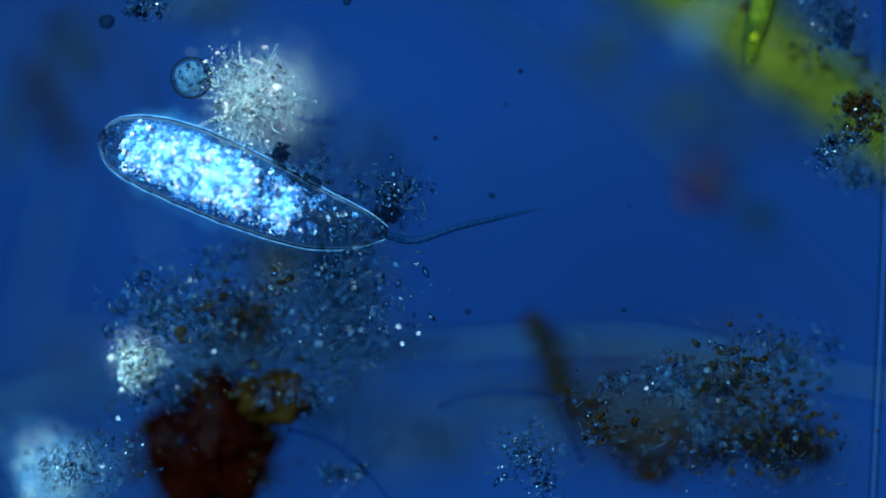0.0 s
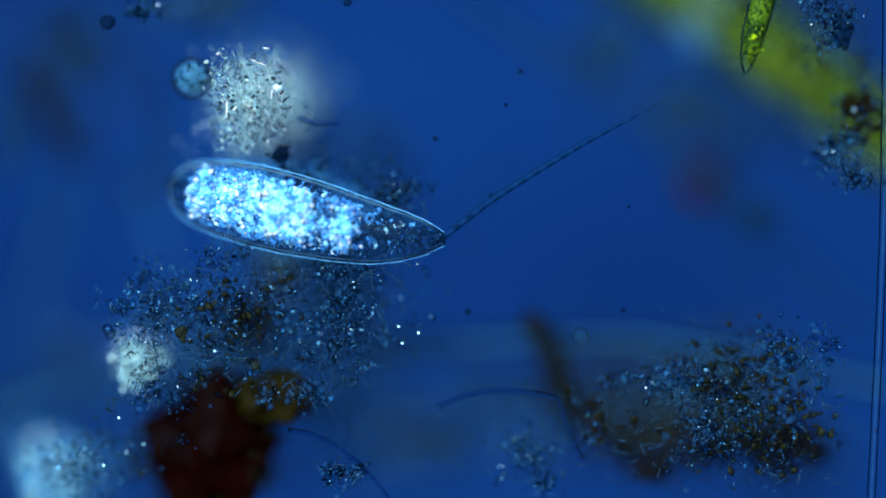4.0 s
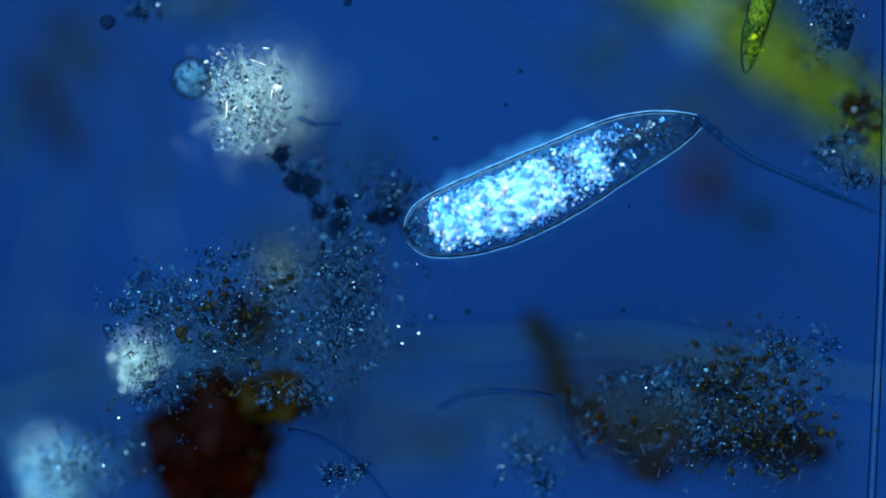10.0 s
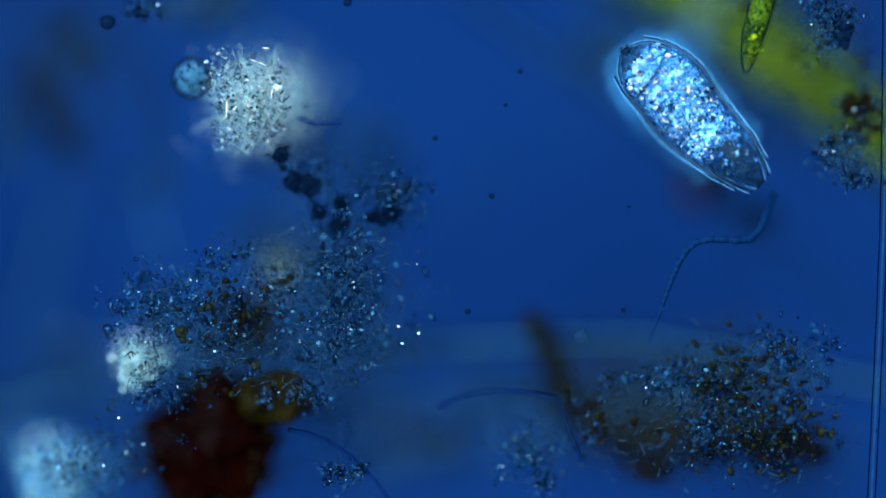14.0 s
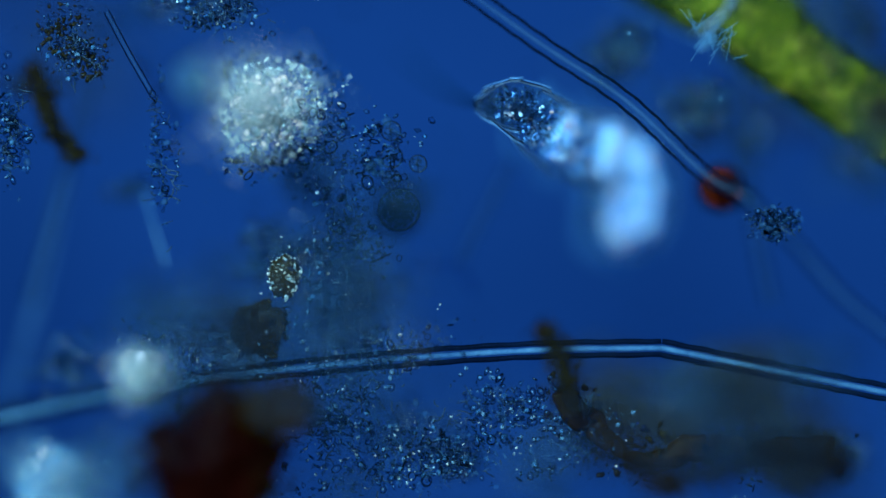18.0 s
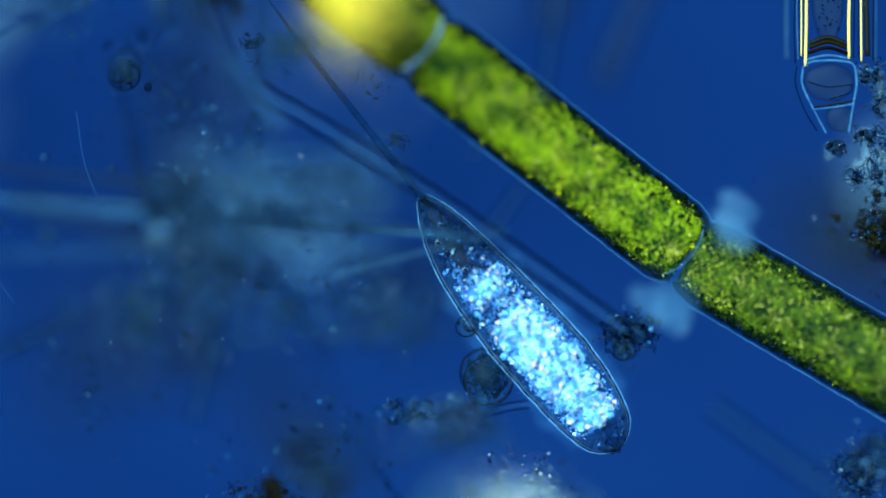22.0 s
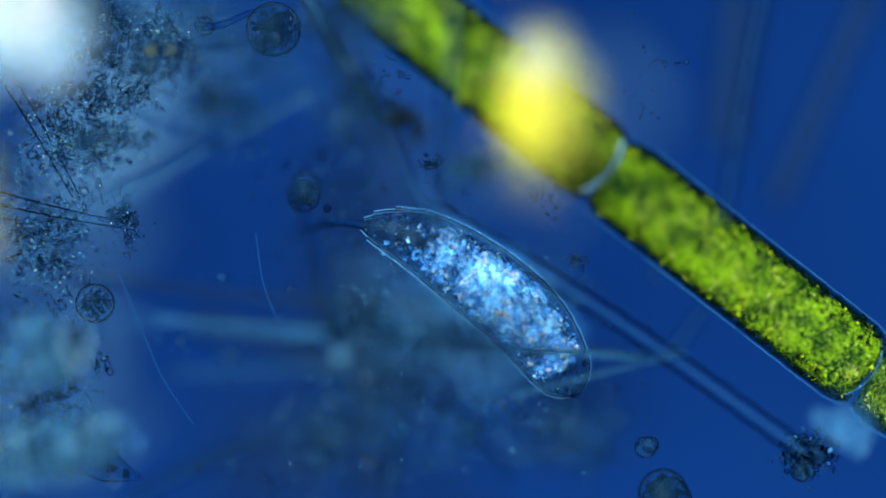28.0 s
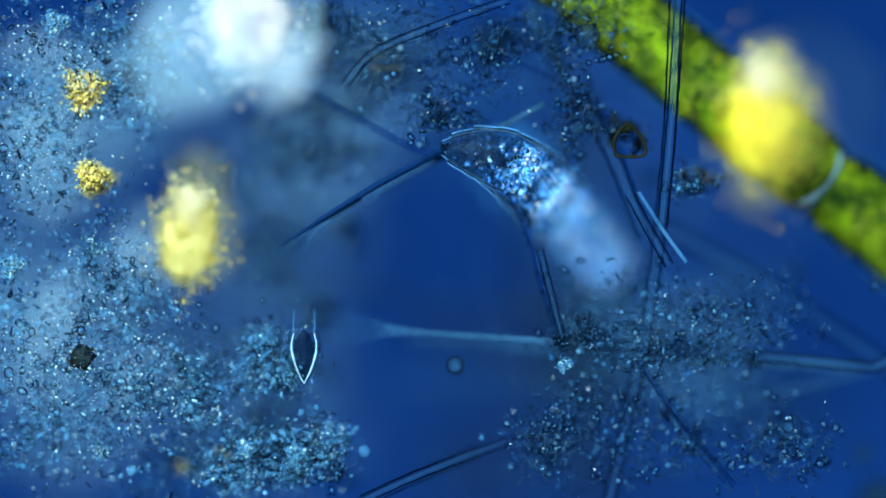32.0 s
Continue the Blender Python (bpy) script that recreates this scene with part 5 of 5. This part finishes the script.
    for t, x, y, r in ((32, 805, 645, 14), (31, 655, 632, 13), (30, 610, 632, 14), (31, 1250, 740, 22), (30, 1353, 489, 9), (31, 1402, 487, 8), (29, 425, 97, 16), (29, 488, 90, 10), (32, 1395, 755, 10), (32, 1040, 65, 20), (31, 520, 145, 13), (32, 145, 632, 18), (29, 795, 400, 8)):
        cyst(at(t, x, y, 0), r, "small clear bright-edged vesicle", 10, "vesicle", M_MIST)
    cyst(at(29, 690, 335, -15), 26, "dark-ringed clear ball on a thread", 20)
    fibre(line(29, (725, 325, 0), (745, 290, 0), (780, 250, 0)), 3.5, "dark thread rising from a clear ball", "hair", n=14)
    for t, x, y in ((31, 60, 655), (32, 345, 710), (31, 830, 707), (29, 143, 787), (29, 80, 815), (32, 215, 675), (32, 1395, 740), (32, 160, 425)):
        g = thing("bright_crystal", at(t, x, y, 0), "tiny bright glassy crystal on the slide", "crystal", "tiny crystals")
        part("facets", build("facets", *blob((0, 0, 0), (6, 3.5, 3), 0.35, 1, 2, x), smooth=False), M_WHITE, g)
        part("shell", build("shell", *blob((0, 0, -2), (10, 7, 5), 0.2, 2, 2, y)), M_GRIT, g)
    lump(at(32, 145, 632, -6), (20, 20, 12), M_OLIVE, "small olive granular ball in the heap", "algal ball", "olive_ball", 60, (2, 5), 0.2)
    detritus(at(31, 960, 215, -20), (46, 34, 16), "dark olive shred in the felt", 160, 30, 0, 120, 30, 0, 0, M_OLIVE, seed=141)


lower_level()
filament_level()
upper_level()


# ---- the swimming flagellate ----
SECTIONS = 12
PROFILE = ((0, 7), (0.03, 17), (0.08, 29), (0.15, 41), (0.25, 52), (0.4, 62), (0.55, 68), (0.7, 69), (0.82, 64), (0.9, 55), (0.95, 43), (0.98, 28), (1.0, 6))
BODY = 560.0
LINKS = 16


def girth(s):
    return 1.0 * np.interp(s, [p[0] for p in PROFILE], [p[1] for p in PROFILE])


def flagellate():
    ob = thing("flagellate", at(0, 440, 340), "translucent blue spindle-shaped flagellate packed with bright grains", "flagellate")
    g = np.random.default_rng(11)
    secs = []
    for i in range(SECTIONS):
        a, b = i / SECTIONS, (i + 1) / SECTIONS
        mid = (a + b) / 2
        over = 0.03
        lo, hi = max(a - over, 0), min(b + over, 1)
        s = np.linspace(lo, hi, 14)
        r = girth(s)
        if i:
            r = r * np.interp(s, [lo, a + 0.01], [0.965, 1])
        if i < SECTIONS - 1:
            r = r * np.interp(s, [b - 0.01, hi], [1, 0.965])
        c = np.c_[(s - mid) * BODY, 0 * s, 0 * s]
        sec = part("body_section", build("body_section", *tube(c, r, 32, 0.7, i in (0, SECTIONS - 1))), M_HULL, ob)
        ridges = []
        for k in range(30):
            th = 2 * np.pi * (k + g.uniform(-0.2, 0.2)) / 30
            w = th + (s - 0.5) * 1.6
            ridges.append(tube(np.c_[(s - mid) * BODY, np.cos(w) * r * 1.0, np.sin(w) * r * 0.7], 0.35, 4))
        grit("pellicle_ridging", join(ridges), M_RIDGE, sec)
        # The optics' dark contour and bright halo, built as lines along the body.
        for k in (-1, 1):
            part("dark_outline", build("dark_outline", *tube(np.c_[(s - mid) * BODY, k * r, 0 * r], 2.0, 6)), M_INK, sec)
            part("halo_line", build("halo_line", *tube(np.c_[(s - mid) * BODY, k * (r + 4), 0 * r], 1.5, 6)), M_HALO, sec, "optical halo built as a pale line")

        def fill(n, frac=0.93):
            u = g.uniform(a, b, n)
            th, q = g.uniform(0, 2 * np.pi, n), g.random(n) ** 0.5 * frac
            rr = girth(u)
            return np.c_[(u - mid) * BODY, np.cos(th) * q * rr, np.sin(th) * q * rr * 0.45]

        dens = np.interp(mid, [0, 0.12, 0.22, 0.3, 0.37, 0.4, 0.46, 0.54, 0.88, 0.92, 0.95], [0, 0.02, 0.04, 0.16, 0.85, 0.7, 0.3, 1, 1, 0.5, 0])
        if dens > 0.02:
            spots = fill(int(80 * dens), 0.78)
            spots = (spots[:, None, :] + g.normal(size=(len(spots), 4, 3)) * (4, 4, 2)).reshape(-1, 3) + (0, 0, 5)
            grit("bright_grit", grains(spots, 1.2, 5.0, 0.25, 1), M_WHITE, sec)
            balls = fill(int(24 * dens), 0.8) * (1, 1, 0.4) + (0, 0, 0.32 * girth(mid))
            grit("ball_grit", grains(balls, 1.6, 4.6, 0.1, 2), M_SNOW, sec)
            grit("ball_wall_grit", rings(np.concatenate([balls, fill(int(30 * dens), 0.85) + (0, 0, 0.3 * girth(mid))]), 4.5, 8), M_CYAN, sec)
            if dens > 0.47:
                part("cytoplasm", build("cytoplasm", *blob((0, 0, -4), (BODY / SECTIONS * (0.85 if mid < 0.85 else 0.6), girth(mid) * (0.8 if dens > 0.9 else 0.5) * np.interp(mid, [0.7, 0.88], [1, 0.72]), girth(mid) * 0.4), 0.16, 3, 2.5, i)), M_CYTO, sec, "glowing cyan-white granular cytoplasm")
            grit("cyan_grit", grains(fill(int(200 * dens), 0.82), 2.5, 7, 0.3, 1), M_CYAN, sec)
            grit("fine_grit", grains(fill(int(420 * dens), 0.93), 1, 3.2, 0.3, 0), M_CYAN, sec)
        grit("dark_grit", grains(fill(int(130 * (1 - 0.75 * dens))) * (1, 1, 0.5) + (0, 0, 0.3 * girth(mid)), 1, 3.6), M_DARK, sec)
        grit("clear_grit", grains(fill(34), 2.5, 6, 0.2, 2), M_GRIT, sec)
        where = fill(int(70 * (1 - 0.85 * dens)), 0.95) * (1, 1, 0.3) + (0, 0, 0.36 * girth(mid))
        grit("body_cell_grit", rings(where, 1.5, 3.6), M_RIDGE, sec)
        grit("body_dust", grains(fill(int(90 * (1 - 0.85 * dens)), 0.93) * (1, 1, 0.4) + (0, 0, 0.25 * girth(mid)), 0.8, 2.4, 0.3, 0), M_GLINT, sec)
        # Faint sheet below the section that paints the soft glow round the body.
        if dens > 0.25:
            part("glow_sheet", build("glow_sheet", *blob((0, 0, -80), (60, girth(mid) * 1.3, 10), 0.3, 3, 2, i)), M_BODYHAZE, sec, "pale sheet painting the glow round the body")
        secs.append(sec)
    for k in (-1, 1):
        part("rod_organ", build("rod_organ", *tube(curve([(-20, 6 * k, 4), (10, 9 * k, 4), (52, 8 * k, 4)], 10), 3.2, 8)), M_ORGAN, secs[1])
    part("reservoir", build("reservoir", *blob((8, -6, 2), (26, 17, 12), 0.1)), M_ORGAN, secs[2])
    part("clear_vesicle", build("clear_vesicle", *blob((4, 6, 4), (25, 24, 15), 0.04)), M_CLEAR, secs[3])
    part("tail_vacuole", build("tail_vacuole", *blob((0, 0, 4), (17, 17, 12), 0.06)), M_CLEAR, secs[-1])
    links = []
    for i in range(LINKS):
        q = np.linspace(-20, 20, 9)
        rad = np.interp((i + (q + 20) / 40) / LINKS, [0, 0.15, 0.7, 1], [6.5, 6.5, 5, 1.5])
        links.append(part("flagellum_link", build("flagellum_link", *tube(np.c_[q, 0 * q, 0 * q], rad, 10)), M_FLAG, ob))
    return ob, secs, links


swimmer, sections, flagellum = flagellate()
SWIM = []


def swim(t, body, lash):
    """One bearing of the swimmer: its line from snout to tail, and that of its flagellum, on the eyepiece grid."""
    SWIM.append((t, body, lash))


swim(0, ((682, 412, 0), (560, 388, 0), (440, 340, 0), (310, 285, 0), (178, 243, -15)), ((680, 415, 0), (735, 425, 0), (820, 400, 0), (950, 370, -20)))
swim(1, ((694, 425, 0), (580, 395, 0), (450, 350, -10), (330, 305, -60), (215, 262, -120)), ((694, 430, 0), (760, 415, 0), (830, 380, 0), (885, 345, -10)))
swim(2, ((716, 445, 0), (600, 410, 0), (480, 368, -10), (360, 325, -70), (245, 285, -130)), ((716, 440, 0), (830, 385, 0), (950, 335, 0), (1050, 305, -20)))
swim(3, ((749, 445, 0), (620, 412, 0), (500, 374, 0), (390, 340, -20), (262, 312, -55)), ((750, 440, 0), (870, 370, 0), (1040, 290, 0), (1195, 185, 0)))
swim(3.5, ((770, 434, 0), (645, 412, 0), (525, 380, 0), (410, 350, -15), (284, 322, -50)), ((770, 428, 0), (880, 355, 0), (1040, 270, 0), (1190, 175, 0)))
swim(5.5, ((838, 415, 0), (720, 418, 0), (600, 402, 0), (485, 378, -15), (345, 346, -60)), ((840, 408, 0), (940, 325, 0), (1050, 240, 0), (1170, 185, 0)))
swim(6, ((873, 412, 0), (760, 418, 0), (640, 406, 0), (520, 385, -20), (370, 352, -60)), ((873, 402, 0), (980, 315, 0), (1090, 235, 0), (1200, 165, 0)))
swim(7, ((921, 383, 0), (800, 408, 0), (660, 404, 0), (520, 395, 0), (383, 368, -25)), ((920, 375, 0), (1020, 300, 0), (1150, 225, 0), (1320, 140, 0)))
swim(8, ((983, 345, 0), (860, 388, 0), (720, 400, 0), (580, 392, 0), (436, 384, 0)), ((983, 336, 0), (1080, 270, -30), (1200, 200, -60), (1350, 165, -70)))
swim(9, ((1072, 289, 0), (955, 338, 0), (820, 380, 0), (680, 390, 0), (527, 402, 0)), ((1070, 286, 0), (1150, 230, 0), (1240, 195, -30), (1400, 195, -60)))
swim(10, ((1238, 215, 0), (1110, 258, 0), (980, 323, 0), (860, 375, 0), (715, 418, 0)), ((1237, 212, 0), (1320, 275, 0), (1430, 325, 0), (1560, 380, -30)))
swim(10.5, ((1320, 245, 0), (1190, 265, 0), (1060, 300, -20), (940, 330, -60), (800, 350, -110)), ((1320, 245, 0), (1390, 300, 0), (1470, 350, 0), (1570, 400, -20)))
swim(11, ((1413, 326, 0), (1280, 305, 0), (1150, 283, -40), (1020, 255, -100), (880, 228, -150)), ((1413, 325, 0), (1480, 350, 0), (1540, 385, 0), (1600, 430, 0)))
swim(12, ((1489, 375, 0), (1370, 345, 0), (1250, 305, -20), (1130, 255, -90), (985, 222, -150)), ((1490, 376, 0), (1545, 410, 0), (1575, 460, 0), (1590, 540, 0)))
swim(13, ((1477, 402, 0), (1370, 375, 0), (1270, 325, 0), (1190, 235, -70), (1085, 125, -150)), ((1478, 415, 0), (1490, 450, 0), (1470, 500, 0), (1455, 535, 0)))
swim(13.5, ((1431, 395, 0), (1320, 372, 0), (1220, 290, 0), (1175, 180, -5), (1090, 92, -25)), ((1422, 412, 0), (1380, 490, 0), (1300, 548, 0), (1415, 535, 0), (1372, 620, 0)))
swim(14, ((1338, 318, 10), (1292, 272, 0), (1222, 205, -25), (1178, 150, -10), (1108, 98, 0)), ((1368, 350, -40), (1330, 420, -10), (1220, 440, 0), (1150, 600, 0)))
swim(14.5, ((1268, 300, 0), (1288, 190, 0), (1225, 190, -70), (1160, 160, -100), (1075, 150, -110)), ((1275, 290, -40), (1430, 290, -20), (1350, 390, 0), (1380, 520, 0)))
swim(15.5, ((1230, 300, -20), (1265, 230, 0), (1220, 250, -30), (1170, 260, -40), (1120, 300, -40)), ((1240, 280, -80), (1330, 300, -120), (1330, 380, -160), (1280, 430, -200)))
swim(16.5, ((1130, 262, -150), (1120, 265, -100), (1152, 285, -15), (1248, 300, 0), (1208, 402, 10), (1135, 350, 10)), ((1100, 260, -120), (1050, 230, -180), (1080, 200, -220), (1180, 200, -260)))
swim(17, ((1010, 240, -120), (1080, 250, -100), (1152, 283, -20), (1248, 298, 0), (1208, 402, 10), (1135, 350, 10)), ((1030, 245, -100), (1000, 215, -120), (1060, 190, -140), (1160, 205, -160)))
swim(17.5, ((955, 222, -120), (1020, 240, -90), (1100, 283, -20), (1195, 300, -10), (1155, 402, 0), (1082, 350, 0)), ((940, 220, -90), (900, 190, -120), (930, 160, -150), (1010, 150, -180)))
swim(18, ((845, 185, -30), (915, 190, 0), (1000, 250, -70), (1098, 288, -160), (1112, 380, -180), (1045, 395, -170)), ((845, 185, -60), (790, 160, -150), (740, 120, -200), (700, 80, -240)))
swim(18.5, ((762, 108, -40), (845, 162, -5), (920, 232, 0), (1005, 292, 0), (1085, 372, 0)), ((765, 110, -50), (710, 75, -140), (660, 40, -190), (620, 0, -230)))
swim(19, ((682, 92, -40), (775, 160, -5), (870, 205, 0), (965, 275, 0), (1065, 378, 0)), ((682, 92, -50), (630, 40, -120), (590, -10, -170), (550, -60, -200)))
swim(20, ((557, 263, 0), (636, 342, 0), (722, 425, -30), (800, 490, -100), (870, 560, -140), (850, 600, -140)), ((556, 262, 0), (480, 160, 0), (400, 55, 0), (330, -40, 0)))
swim(20.5, ((585, 295, 0), (660, 382, 0), (738, 475, -15), (812, 558, -60), (885, 640, -85), (905, 695, -90)), ((585, 295, 0), (510, 190, 0), (425, 85, 0), (330, -20, 0)))
swim(21, ((613, 320, 0), (690, 422, 0), (762, 530, -15), (845, 640, -30), (945, 772, -45)), ((612, 318, 0), (540, 220, 0), (450, 110, 0), (330, 0, 0)))
swim(22, ((748, 352, 0), (820, 458, 0), (905, 562, 0), (1000, 670, 0), (1098, 796, 0)), ((747, 350, 0), (640, 215, 0), (550, 100, 0), (475, 0, 0)))
swim(23, ((789, 432, 0), (858, 530, 0), (960, 640, 0), (1062, 735, 0), (1168, 852, 0)), ((790, 430, 0), (760, 350, 0), (700, 265, 0), (620, 180, -20)))
swim(24, ((817, 390, 0), (850, 490, 0), (925, 600, 0), (1022, 705, 0), (1115, 840, 0)), ((819, 388, 0), (780, 295, 0), (690, 200, 0), (575, 90, -10)))
swim(25, ((780, 318, 0), (828, 430, 0), (885, 545, 0), (970, 640, 0), (1050, 772, 0)), ((782, 318, 0), (750, 265, 0), (700, 200, 0), (640, 130, -10)))
swim(25.5, ((762, 325, 0), (815, 430, 0), (885, 535, 0), (970, 625, 0), (1058, 735, 0)), ((764, 325, 0), (730, 280, 0), (680, 230, -20), (620, 170, -40)))
swim(27.5, ((643, 405, 0), (740, 420, 0), (825, 490, 0), (915, 580, 0), (965, 722, 0)), ((645, 405, 0), (600, 408, 0), (550, 425, -30), (480, 440, -60)))
swim(28, ((648, 398, 0), (740, 425, 0), (835, 485, 0), (935, 570, 0), (1025, 700, 0)), ((650, 400, 0), (605, 395, -20), (560, 400, -60), (500, 420, -120)))
swim(28.5, ((752, 396, 0), (838, 430, 0), (925, 480, -10), (1020, 540, -30), (1125, 640, -50)), ((752, 396, 0), (700, 395, -60), (650, 400, -120), (590, 420, -180)))
swim(29, ((752, 380, 0), (825, 435, 0), (920, 490, -20), (1020, 540, -50), (1140, 600, -80)), ((752, 380, 0), (700, 385, -60), (650, 390, -120), (590, 410, -180)))
swim(30, ((740, 318, 0), (795, 388, 0), (868, 462, -60), (970, 512, -150), (1085, 560, -210)), ((740, 316, 0), (705, 275, 0), (650, 258, 0), (590, 262, 0)))
swim(31, ((738, 283, 0), (815, 308, 0), (880, 385, -55), (955, 470, -150), (1045, 555, -210)), ((738, 281, 0), (690, 290, 0), (620, 310, -10), (540, 345, -30)))
swim(32, ((788, 262, 0), (880, 280, 0), (960, 340, -50), (1040, 430, -150), (1115, 520, -210)), ((788, 264, 0), (690, 315, 0), (590, 375, 0), (505, 430, 0)))


def bearing(place, along):
    """A pose at place with its x along the given way, its z kept up."""
    x = Vector(along).normalized()
    y = Vector((0, 0, 1)).cross(x).normalized()
    z = x.cross(y)
    m = Matrix((x, y, z)).transposed().to_4x4()
    m.translation = place
    return m


def motions():
    rows, bits = [], {ob: [] for ob in (*sections, *flagellum)}
    for t, body, lash in SWIM:
        w = np.array([at(t, x, y, dz * 1.4)[:] for x, y, dz in body])
        base = Vector(w[2])
        rows.append((t, Matrix.Translation(base)))
        c = share(w - w[2], 2 * SECTIONS + 1)
        for i, ob in enumerate(sections):
            bits[ob].append((t, bearing(Vector(c[2 * i + 1]), Vector(c[2 * i + 2] - c[2 * i]))))
        c = curve(np.array([at(t, x, y, dz * 1.4)[:] for x, y, dz in lash]) - w[2], 2 * LINKS + 1)
        for i, ob in enumerate(flagellum):
            bits[ob].append((t, bearing(Vector(c[2 * i + 1]), Vector(c[2 * i + 2] - c[2 * i]))))
    walk(swimmer, rows)
    for ob, r in bits.items():
        walk(ob, r)


motions()
